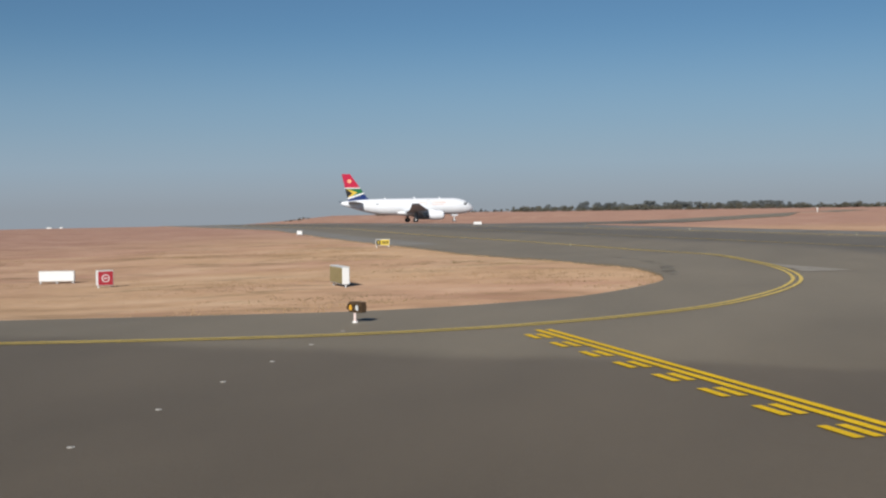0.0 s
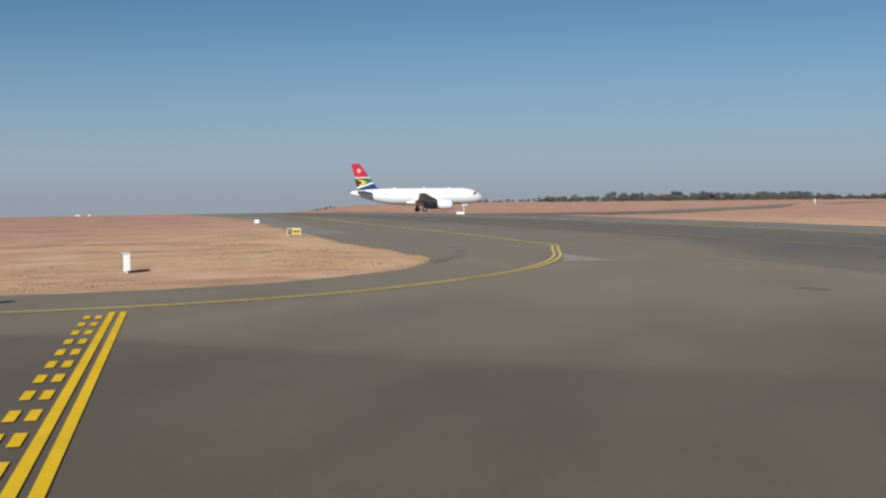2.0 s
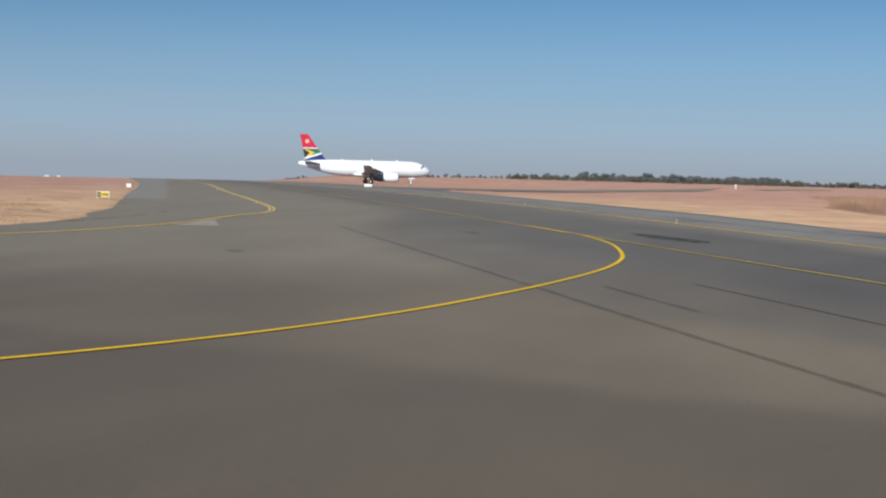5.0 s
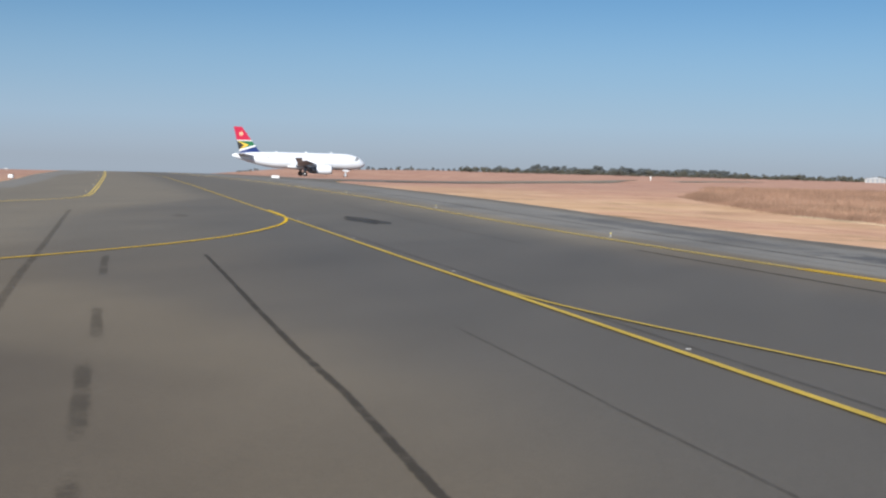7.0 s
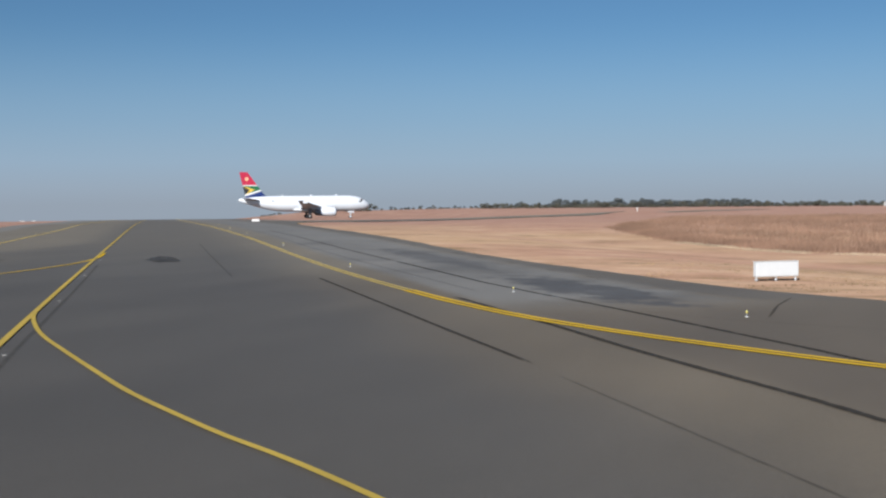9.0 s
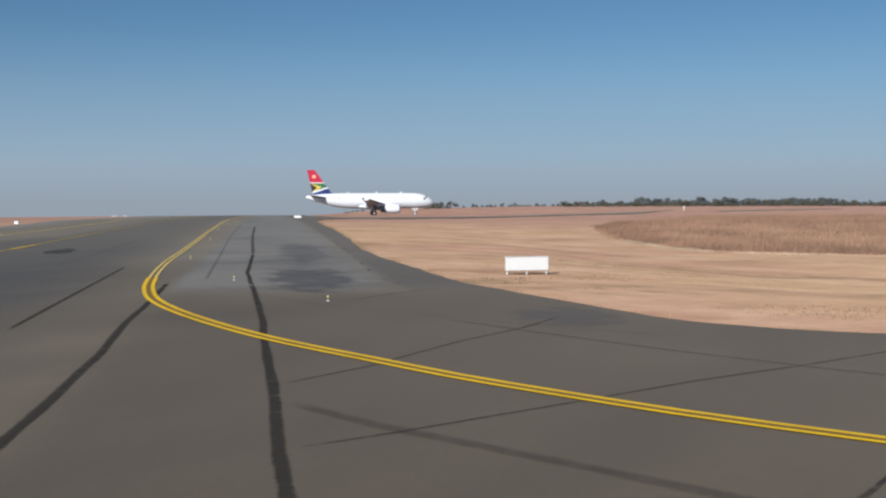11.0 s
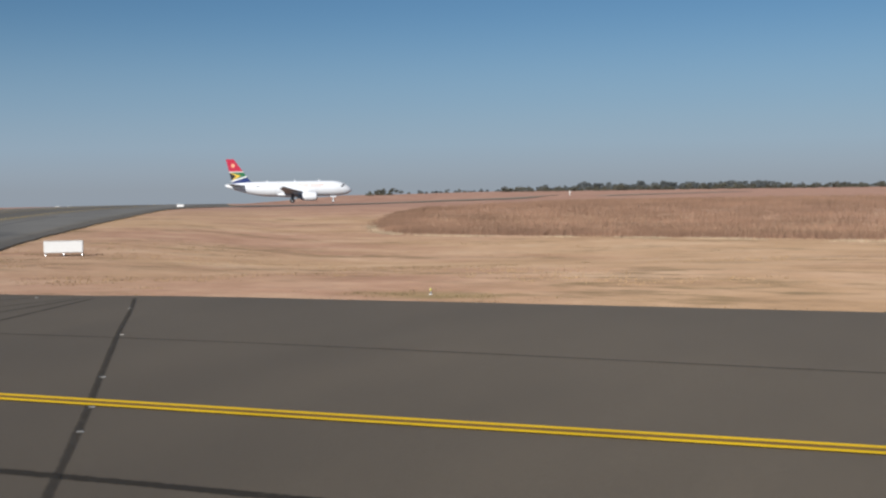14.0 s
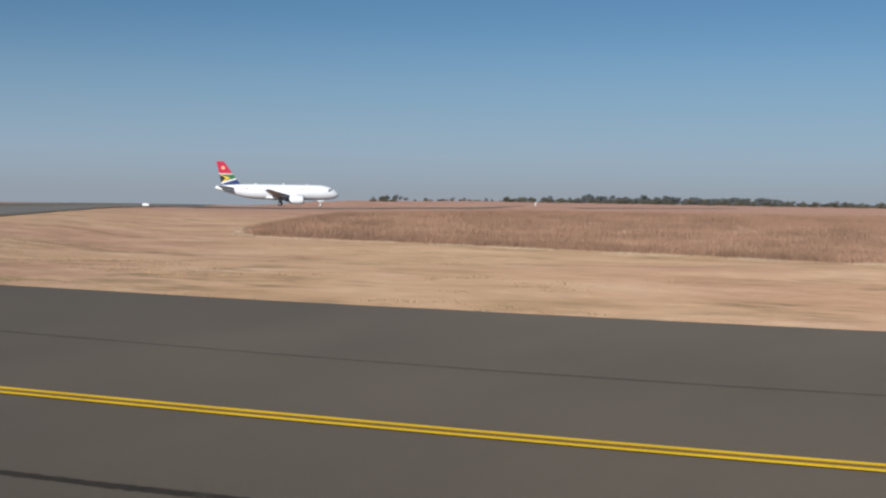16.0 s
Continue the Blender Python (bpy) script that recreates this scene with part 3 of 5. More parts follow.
paving += [xy(p, q) for p, q in ((11, 26.0), (22, 25.6), (34, 24.9), (50, 24.6), (70, 24.9), (90, 25.3), (104, 25.4), (125, 25.4), (145, 25.6), (165, 26), (185, 29), (205, 38), (225, 40), (245, 36), (430, 30),
                                 (430, -24), (240, -22), (195, -21.6), (165, -22.3), (140, -23.2), (112, -24.0), (96, -24.4), (84, -24.6), (73, -25.2))]
paving += smooth_line([(-3.8, 73.0), (-2.2, 71.3), (0.3, 66.3), (1.3, 63.4), (1.9, 60.6), (2.0, 57.0), (1.4, 53.0), (0.1, 49.0), (-1.5, 46.7), (-3.6, 44.3), (-6.0, 42.4), (-9.1, 41.0), (-12.7, 39.8), (-16.2, 38.7), (-60, 22)], 1.2)[:-1]
paving += [(-60, 22), (-260, -54)]
tagged(new("taxiway", sheet("taxiway", paving, PAVE, M_ASPHALT, 0.12, 4.0, 0.8)), "worn grey-brown asphalt taxiway", "taxiway", kind="structure")

far_strip = [xy(190, 40), (-22.5, 210), (-16.5, 230), (-9.4, 259), (0.4, 300), (8.6, 375), (24, 474), (14, 476), (-1.7, 375), (-12.6, 308), (-23, 282), (-35, 269), (-50, 260), (-74, 255), xy(225, 5)]
tagged(new("taxiway_branch", sheet("taxiway_branch", far_strip, PAVE + 0.02, M_ASPHALT, 0.1, 12.0, 6.0)), "dark asphalt taxiway branch crossing the veld", "taxiway", kind="structure")

build_ground(paving, far_strip)

# ---------------------------------------------------------------- painted lines and seals on the paving
def marking(name, lines_, width, mat, label, lift=0.020, category="road marking", wob=0.0):
    bm = bmesh.new()
    for pts, off in lines_:
        ribbon(bm, pts, width, PAVE + lift, wob, off)
    ob = new(name, from_bm(name, bm, mat))
    return tagged(ob, label, category, kind="structure")


stripe_left = smooth_line([(-200, -41), (-60, 12.6), (-25, 26.9), (-10.9, 32.6), (-8.3, 33.6), (-5.7, 34.7), (-2.9, 36.2), (-0.7, 37.8), (1.0, 39.4), (3.0, 41.9), (5.1, 45.5), (6.5, 50),
                           (7.4, 55), (7.65, 59.2), (7.4, 63), (6.4, 69.0), xy(64.7, -16.7), xy(71, -14.4), xy(77, -13.1), xy(83, -12.2), xy(89, -11.5), xy(97, -11.15), xy(108, -10.95), xy(120, -10.8), xy(140, -10.6), xy(190, -10.05), xy(250, -10), xy(420, -10)], 1.5)
stripe_right = smooth_line([xy(420, 10.5), xy(160, 11.0), xy(130, 11.35), xy(110, 11.6), xy(90, 11.8), xy(60, 12.08), xy(40, 12.22), xy(30, 12.32), xy(21.5, 12.56), (56.8, 55.2), (60.8, 50.4), (64.5, 46.5), (67.3, 44.1), (70.8, 41.5), (73.7, 39.6),
                            (75.8, 38.4), (78.6, 37.0), (81.4, 35.6), (84.0, 34.55), (86.2, 33.75), (89.4, 32.9), (92.7, 32.25), (95.3, 32.05), (97.5, 32.0), (100, 32.12),
                            (103, 32.4), (106, 32.7), (109, 33.0), (113, 33.43), (117, 33.85), (120, 34.17), (124, 34.63), (128, 35.14), (132, 35.73), (136, 36.43), (145, 38.2), (200, 50), (320, 75)], 1.5)
worn = [v for v in stripe_right if AX * (v[0] - OX) + AY * (v[1] - OY) > 14.0 and v[1] > 45]
fresh = stripe_right[len(worn) - 1:]
marking("side_stripe", [(fresh, 0.165), (fresh, -0.165)], 0.155, M_YELLOW, "double yellow taxiway side stripe")
marking("side_stripe", [(worn, 0.13), (worn, -0.13)], 0.12, M_YELLOW_PALE, "worn double yellow taxiway side stripe")
marking("side_stripe", [(stripe_left, 0.165), (stripe_left, -0.165)], 0.16, M_YELLOW_PALE, "faded double yellow taxiway side stripe")
marking("stripe_backing", [(fresh, 0.0)], 0.165, M_BROWN, "dark paint between the yellow side stripes", 0.020)
guide = smooth_line([(5, 4), (15, 12), (22.8, 19.1), (24.3, 20.5), (25.0, 21.3), (26.3, 22.6), (27.5, 24.0), (28.6, 25.5), (29.5, 27.1), (30.6, 29.4), (31.9, 32.9), (32.9, 37), (33.6, 42), (34.05, 47.5), (34.1, 52.5),
                     (33.6, 57.3), (32.5, 62), (30.9, 67), (29.0, 71.2), (26.6, 75.3), xy(56, 0.2)], 0.8)
marking("lead_in_line", [(guide, 0.0)], 0.17, M_YELLOW, "yellow curved taxiway lead-in line", 0.024)
centre = resample([xy(-60, 0.1), xy(0, 0.0), xy(20, -0.05), xy(420, 0.2)], 3)
marking("centre_line", [(centre, 0.0)], 0.18, M_YELLOW_MID, "faded yellow taxiway centre line", 0.028)
turn = smooth_line([xy(16, -0.05), (50.4, 42.3), (52.1, 40.45), (54.0, 38.55), (56.2, 36.6), (59.2, 34.0), (61.8, 31.8), (63.8, 30.3), (65.4, 29.15), (66.5, 28.45), (71, 25.2), (80, 19.5), (90, 16.5), (110, 17.2), (140, 21.5), (250, 42)], 0.8)
marking("turn_line", [(turn, 0.0)], 0.125, M_YELLOW_MID, "faded yellow taxiway turning line", 0.032)


def hold(along, across):
    """A place on the holding position, from the edge stripe across the taxiway."""
    return (1.45 + 0.549 * along + 0.836 * across, 38.25 - 0.836 * along + 0.549 * across)


def holding_position():
    for across in (0.0, 0.31):
        bm = ribbon(bmesh.new(), [hold(0.2 + 1.5 * i, across) for i in range(34)], 0.18, PAVE + 0.020)
        tagged(new("holding_line", from_bm("holding_line", bm, M_YELLOW)), "solid yellow runway holding position line", "road marking", kind="structure")
    row = thing("dashed_holding_lines", pose(0, 0, 0), "two rows of yellow holding position dashes", "road marking", kind="structure")
    for k in range(27):
        for across in (-0.30, -0.61):
            mid = 1.58 + 1.86 * k + random.uniform(-0.02, 0.02)
            part("dash", ribbon(bmesh.new(), [hold(mid + d, across) for d in (-0.47, 0.0, 0.47)], 0.18, PAVE + 0.020), M_YELLOW, row)


holding_position()


SEAMS = [0]


def seam(pts, width, mat=None, name="tar_seam", label="dark tar-sealed joint in the asphalt"):
    SEAMS[0] += 1
    bm = ribbon(bmesh.new(), resample(pts, 0.35), width * (0.85 if width > 0.3 else 0.62), PAVE + 0.002 + 0.0011 * (SEAMS[0] % 13), 0.2)
    tagged(new(name, from_bm(name, bm, mat or (M_SEAM if width > 0.3 else M_SEAM_MID))), label, "pavement joint", kind="structure")


seam([(14, 72.3), (18.1, 66.5), (32.2, 46.8), (37.5, 39.3), (41.5, 33.8), (44.9, 29.1), (48, 24.7), (50, 21.8)], 0.36, M_SEAM_FAINT)
for a_, b_ in (((35.1, 46.5), (39.5, 40.2)), ((43.0, 35.2), (46.0, 31.1)), ((47.0, 29.4), (50.4, 24.7)), ((51.0, 23.8), (53, 21))):
    seam([a_, b_], 0.36, M_SEAM_FAINT)
seam([(37.5, 48.7), (43.0, 41.0), (46.7, 35.8), (49.5, 31.9), (51.7, 29.0), (53.5, 26.4), (54.9, 24.4), (56.5, 22)], 0.30, M_SEAM_MID)
seam([(50.8, 36.2), (54.1, 31.6), (55.6, 29.4), (58.0, 26.1), (59.0, 24.5), (61, 21.6)], 0.16, M_SEAM_FAINT)
seam([xy(40, 0.5), xy(20, 0.55), xy(0, 0.5), xy(-14, 0.5)], 0.26, M_SEAM_FAINT)
seam([(49.8, 61.1), (67.3, 37.6)], 0.28, M_SEAM)
seam([(20.1, 96.2), (46.1, 60.0)], 0.22, M_SEAM_FAINT)
seam([(59.5, 53.0), (64.3, 46.6), (69.1, 40.0), (72.9, 35.1), (76.8, 29.7), (79.4, 26.0), (81.5, 23)], 0.31, M_SEAM)
seam([(6.4, 131), (31.5, 96.6), (46.8, 76.0)], 0.36, M_SEAM_MID)
seam([(46.8, 76.0), (58.0, 60.4), (64.4, 52.2), (68.2, 47.3), (72.2, 42.1), (74.0, 39.6), (79.1, 32.9), (82.2, 28.7), (83.8, 26.6), (86, 23.5)], 0.31, M_SEAM)
seam([xy(120, 14.4), xy(60, 14.6), xy(14, 15.2)], 0.3, M_SEAM_FAINT)
seam([(-4.6, 83.3), (-2.2, 78.6), (-0.3, 73.3), (1.1, 68.5), (1.6, 65.0), (2.6, 61.2)], 0.8, M_REPAIR)
seam([xy(129, 24.7), xy(100, 23.5), xy(44, 23.3), xy(28, 23.0), xy(16, 22.8), xy(10, 23.2)], 0.2)
seam([(78.9, 33.2), (79.2, 36.0), (79.0, 40.6), (79.2, 43.8), (79.0, 47.1)], 0.2)
seam([(82.2, 28.7), (83.0, 30.4), (83.8, 32.4), (84.6, 34.4), (85.6, 37.0), (87.0, 39.9), (88.5, 43.4), (90.2, 46.6)], 0.2)
seam([(91.4, 46.9), (92.9, 38.5), (94.1, 32.5), (94.9, 28.7), (95.8, 25)], 0.24)
seam([(91.3, 46.8), (90.6, 39.5), (90.1, 34.5), (89.5, 29.3), (89.1, 25)], 0.18)
seam([(90.4, 38.7), (90.1, 33.5), (89.3, 28.4), (88.8, 25)], 0.12, M_SEAM_FAINT)
seam([(91.7, 46.9), (94.8, 38.2), (96.9, 32.2), (98.4, 28.6), (99.6, 25)], 0.26)
seam([(92.8, 47.2), (95.2, 44.3), (99.1, 39.4), (103.2, 34.4), (105.1, 32.1), (106.7, 30.1), (110, 26)], 0.26)
seam([(76, 45.2), (80, 43), (84.1, 41.0), (87.3, 39.7), (90.5, 38.7), (92.9, 38.5), (95.2, 38.5), (97.5, 38.8), (100, 39.08), (103, 39.34), (106, 39.53), (109, 39.67), (113, 39.83), (117, 40.0), (120, 40.16), (124, 40.46), (128, 40.9), (132, 41.55), (136, 42.4), (160, 48), (220, 62)], 0.18)
seam([(80.0, 31.9), (82.4, 30.8), (84.8, 30.0), (87.5, 29.1), (91.1, 27.9), (93.5, 27.1)], 0.5, M_SEAM_FAINT)
seam([(93.5, 27.1), (97.5, 27.25), (100, 27.7), (103, 28.18), (106, 28.57), (109, 28.9), (113, 29.24), (117, 29.56), (120, 29.82), (124, 30.22), (128, 30.73), (132, 31.4), (150, 35), (220, 50)], 0.36)
seam([(68.0, 36.6), (71.3, 32.0), (74.1, 28.1), (75.6, 25.9)], 0.16, M_SEAM_FAINT)
seam([(74.5, 27.8), (76.1, 26.8), (77.3, 26.1), (78.4, 25.5)], 0.34, M_SEAM_FAINT)
seam([(70.7, 48.3), (70.5, 52.8), (70.6, 56.5)], 0.18)
seam([(62, 52.5), (70, 47.6), (78, 45.0), (84, 43.6)], 0.15, M_SEAM_FAINT)


def blot(p, q, sp, sq, mat, name, label, lift=0.016):
    pts = []
    for i in range(40):
        a = 2 * math.pi * i / 40
        r = 1 + 0.35 * noise.noise((3 * math.cos(a) + p, 3 * math.sin(a) + q, 1))
        pts.append(xy(p + sp * r * math.cos(a), q + sq * r * math.sin(a)))
    ob = new(name, sheet(name, pts, PAVE + lift, mat, 0, 9, 1.5, 0))
    tagged(ob, label, "stain", kind="structure")


blot(44.5, 4.0, 3.9, 0.95, M_OIL, "oil_stain", "dark oil stain soaked into the asphalt")
blot(47.6, -5.8, 1.2, 0.5, M_OIL_FAINT, "oil_stain", "small dark oil stain on the asphalt")
blot(33.3, -19.4, 0.8, 0.4, M_OIL_FAINT, "oil_stain", "small dark oil stain on the asphalt")
wedge = new("concrete_wedge", sheet("concrete_wedge", [(10.1, 66.1), (5.9, 72.4), (7.8, 64.9)], PAVE + 0.016, M_CONCRETE, 0, 9, 0.8, 0))
tagged(wedge, "pale wedge-shaped patch in the asphalt", "patch", kind="structure")


# ---------------------------------------------------------------- lights
def on_land(x, y, rz=0.0, up=0.0):
    return pose(x, y, land(x, y) + up, 0, 0, rz)


def edge_light():
    e = thing("edge_light", pose(0, 0, 0), "small elevated taxiway edge light with a pale yellow lens", "runway light", "taxiway edge lights")
    bm = bmesh.new()
    rod(bm, (0, 0, 0), (0, 0, 0.03), 0.10, 0.08, 16)
    part("base_plate", bm, M_WHITE, e)
    part("stem", rod(bmesh.new(), (0, 0, 0.03), (0, 0, 0.2), 0.028, 0.028), M_GREY, e, "grey stem")
    bm = bmesh.new()
    rod(bm, (0, 0, 0.2), (0, 0, 0.25), 0.04, 0.06, 14)
    part("collar", bm, M_SIGN_Y, e)
    bm = bmesh.new()
    bmesh.ops.create_uvsphere(bm, u_segments=14, v_segments=8, radius=0.058, matrix=Matrix.Translation((0, 0, 0.27)) @ Matrix.Diagonal((1, 1, 1.25, 1)))
    part("lens", bm, M_LENS_YELLOW, e, "pale yellow glass lens", True)
    return e


el = edge_light()
spots = [xy(32.2, 13.4), xy(13.4, 16.4), xy(2.2, 19.8), xy(62, 13.1), xy(92.5, 12.6), xy(122, 12.7), xy(150, 12.8), xy(99.8, -11.7), xy(129.5, -11.3), xy(159.5, -11.1), xy(189, -11)]
el.matrix_basis = on_land(*spots[0], 0, PAVE)
el.scale = (0.55, 0.55, 0.55)
for s_ in spots[1:]:
    copy_thing(el, on_land(*s_, 0, PAVE)).scale = (0.55, 0.55, 0.55)
side_light = copy_thing(el, on_land(101.06, 51.6, 0, -0.03))
side_light.scale = (0.62, 0.62, 0.62)
tagged(side_light, "small elevated edge light standing in dry grass")


def inset_light():
    e = thing("inset_light", pose(0, 0, 0), "flush metal taxiway light set in the asphalt", "runway light", "inset taxiway lights")
    bm = bmesh.new()
    rod(bm, (0, 0, -0.02), (0, 0, 0.012), 0.11, 0.10, 20)
    part("rim", bm, M_CAST, e)
    bm = bmesh.new()
    rod(bm, (0, 0, 0.012), (0, 0, 0.03), 0.075, 0.055, 16)
    part("dome", bm, M_CAST, e)
    for s in (-1, 1):
        part("window", box(bmesh.new(), 0.06 * s, 0, 0.02, 0.04, 0.05, 0.014, 0.004), M_LENS, e)
    return e


il = inset_light()
flush = [xy(p, 0.36) for p in (-0.2, 14.8, 29.8, 44.8, 59.8, -15.2)]
flush += [(-3.5, 37.0), (-3.05, 34.0), (-2.6, 31.0), (-2.2, 28.1), (-1.75, 25.1), (-1.3, 22.1)]
flush += [(95.15, 44.3), (99.12, 39.55), (103.1, 34.6), (105.0, 32.3), (106.2, 30.8), (88.7, 43.2), (89.8, 46.0)]
il.matrix_basis = on_land(*flush[0], 33, PAVE)
il.scale = (0.6, 0.6, 0.5)
for s_ in flush[1:]:
    copy_thing(il, on_land(*s_, 33, PAVE)).scale = (0.6, 0.6, 0.5)
guide_light = thing("guide_line_light", on_land(28.1, 25.25, 45, PAVE), "flush light in a dark oval seat beside the lead-in line", "runway light")
bm = bmesh.new()
bmesh.ops.create_cone(bm, cap_ends=True, segments=24, radius1=0.2, radius2=0.19, depth=0.01, matrix=Matrix.Translation((0, 0, 0.006)))
part("seat", bm, M_BLACK, guide_light)
part("rim", rod(bmesh.new(), (0, 0, 0.008), (0, 0, 0.025), 0.11, 0.09, 20), M_CAST, guide_light)
part("dome", rod(bmesh.new(), (0, 0, 0.025), (0, 0, 0.035), 0.07, 0.05, 16), M_CAST, guide_light)


# ---------------------------------------------------------------- signs
def sign_box(name, m, w, h, d, label, face_mat, legs=3, leg=0.12, frame_mat=None, body_mat=None):
    """A boxed airfield sign; its face looks along -y."""
    e = thing(name, m, label, "airport sign")
    zc = leg + h / 2
    part("cabinet", box(bmesh.new(), 0, 0, zc, w, d, h, 0.02), body_mat or M_WHITE, e)
    part("face_panel", box(bmesh.new(), 0, -d / 2 - 0.004, zc, w - 0.07, 0.012, h - 0.07, 0.003), face_mat, e)
    part("back_panel", box(bmesh.new(), 0, d / 2 + 0.004, zc, w - 0.07, 0.012, h - 0.07, 0.003), M_WHITE, e)
    part("top_cap", box(bmesh.new(), 0, 0, zc + h / 2 + 0.012, w + 0.02, d + 0.03, 0.025, 0.006), M_WHITE, e)
    for i in range(legs):
        x = (i / (legs - 1) - 0.5) * (w - 0.16) if legs > 1 else 0
        lg = part("leg", rod(bmesh.new(), (x, 0, -0.12), (x, 0, leg), 0.035), M_WHITE, e)
        part("foot_flange", rod(bmesh.new(), (x, 0, 0.0), (x, 0, 0.03), 0.09, 0.08, 12), M_SILVER, lg)
    return e


# blank-backed sign in the right-hand grass: its face looks away
sign_box("taxiway_sign", on_land(68.75, 68.6, 39 + 180), 2.15, 0.66, 0.26, "white-backed boxed taxiway sign on three short legs in dry grass", M_SIGN_Y, 3, 0.14)
sign_box("taxiway_sign", on_land(-35.9, 68.7, 24 + 180), 2.1, 0.61, 0.26, "long white-backed taxiway sign standing in dry grass", M_SIGN_Y, 3, 0.12)
side_sign = sign_box("taxiway_sign", on_land(-13.0, 59.0, -52), 2.3, 0.80, 0.34, "tall boxed sign with an olive louvred face and white end", M_OLIVE, 2, 0.14)
for i in range(7):
    part("louvre", box(bmesh.new(), 0, -0.185, 0.235 + 0.098 * i, 2.15, 0.02, 0.045, 0.005), M_OLIVE, side_sign)
red_sign = sign_box("no_entry_sign", on_land(-28.0, 62.1, 50), 0.86, 0.80, 0.34, "square red no-entry sign with a white ring and bar", M_RED, 2, 0.14)
bm = bmesh.new()
ring = [[((r * math.cos(a)), y, 0.54 + r * math.sin(a)) for r, y in ((0.21, -0.179), (0.165, -0.179), (0.165, -0.187), (0.21, -0.187))] for a in [2 * math.pi * i / 32 for i in range(32)]]
loops = [[bm.verts.new(p) for p in r] for r in ring]
for i in range(32):
    for k in range(4):
        bm.faces.new((loops[i][k], loops[i][(k + 1) % 4], loops[(i + 1) % 32][(k + 1) % 4], loops[(i + 1) % 32][k]))
part("white_ring", bm, M_WHITE, red_sign)
part("white_bar", box(bmesh.new(), 0, -0.183, 0.54, 0.22, 0.008, 0.055), M_WHITE, red_sign)
yellow_sign = sign_box("direction_sign", on_land(-30.55, 110.2, 22), 1.3, 0.56, 0.24, "black and yellow direction sign at the grass edge", M_SIGN_Y, 2, 0.16)
part("black_panel", box(bmesh.new(), -0.4, -0.13, 0.44, 0.4, 0.014, 0.5, 0.003), M_BLACK, yellow_sign, "black location panel")
for x, w in ((-0.4, 0.09), (0.0, 0.1), (0.15, 0.12), (0.31, 0.1), (0.47, 0.12)):
    part("lettering_bar", box(bmesh.new(), x, -0.141, 0.44, w, 0.008, 0.24), M_SIGN_Y if x < -0.3 else M_BLACK, yellow_sign)
sign_box("marker_board", on_land(-60.5, 156.0, 19), 0.7, 0.5, 0.45, "small white marker box at the grass edge", M_WHITE, 2, 0.1)
sign_box("marker_board", on_land(-57.8, 234.2, 25), 1.6, 0.5, 0.3, "white blank marker board in the far grass", M_WHITE, 2, 0.12)

# sign boxes stand in for two white building tops on the skyline
sign_box("marker_board", on_land(-354.5, 494.5, 35), 2.3, 0.7, 0.5, "white box standing for a building top on the far skyline", M_WHITE, 2, 0.1)
sign_box("marker_board", on_land(-350.5, 498.5, 35), 1.4, 0.7, 0.5, "white box standing for a building top on the far skyline", M_WHITE, 2, 0.1)

post = thing("marker_post", on_land(6.9, 318.5), "white marker post standing in the far veld", "post")
part("shaft", rod(bmesh.new(), (0, 0, -0.2), (0, 0, 0.7), 0.12, 0.1, 12), M_WHITE, post)
part("head", box(bmesh.new(), 0, 0, 0.85, 0.36, 0.26, 0.36, 0.03), M_WHITE, post)

guard = thing("runway_guard_light", on_land(-4.05, 39.2, -26, PAVE), "dark brown runway guard light with twin lamps", "runway light")
part("base_flange", rod(bmesh.new(), (0, 0, 0), (0, 0, 0.035), 0.09, 0.075, 14), M_WHITE, guard)
part("post", rod(bmesh.new(), (0, 0, 0.035), (0, 0, 0.28), 0.045, 0.038, 12), M_PINK, guard, "pale stub post")
board = part("back_board", box(bmesh.new(), 0, 0.1, 0.44, 0.54, 0.22, 0.31, 0.02), M_BROWN_HOOD, guard, "dark brown backing board")
for s_, lens in ((-1, M_ORANGE), (1, M_LENS)):
    c = 0.135 * s_
    head = part("lamp_housing", rod(bmesh.new(), (c, 0.18, 0.44), (c, 0.27, 0.45), 0.11, 0.07, 18), M_BROWN_HOOD, guard, "dark lamp housing")
    part("lens", rod(bmesh.new(), (c, -0.035, 0.43), (c, 0.0, 0.43), 0.085, 0.10, 18), lens, head, "round lamp lens")
    bm = bmesh.new()
    arc = [radians(t) for t in range(-35, 216, 25)]
    loft(bm, [[(c + r * math.cos(t), y, 0.43 + r * math.sin(t)) for t in arc] + [(c + (r - 0.01) * math.cos(t), y, 0.43 + (r - 0.01) * math.sin(t)) for t in reversed(arc)] for y, r in ((0.0, 0.115), (-0.09, 0.122))])
    part("hood", bm, M_BROWN_HOOD, head, "curved visor over the lens")


# ---------------------------------------------------------------- airliner
def circle_ring(x, zc, ry, rz, k=28):
    return [(x, ry * math.sin(2 * math.pi * i / k), zc + rz * math.cos(2 * math.pi * i / k)) for i in range(k)]


def foil(le, te, y, z, thick, k=9):
    """A closed wing section from leading to trailing edge."""
    c = le - te
    up, lo = [], []
    for i in range(k):
        t = 0.5 - 0.5 * math.cos(math.pi * i / (k - 1))
        h = 5 * thick * c * (0.2969 * math.sqrt(t) - 0.126 * t - 0.3516 * t * t + 0.2843 * t ** 3 - 0.1036 * t ** 4)
        up.append((le - t * c, y, z + h))
        lo.append((le - t * c, y, z - 0.6 * h))
    return up + lo[-2:0:-1]


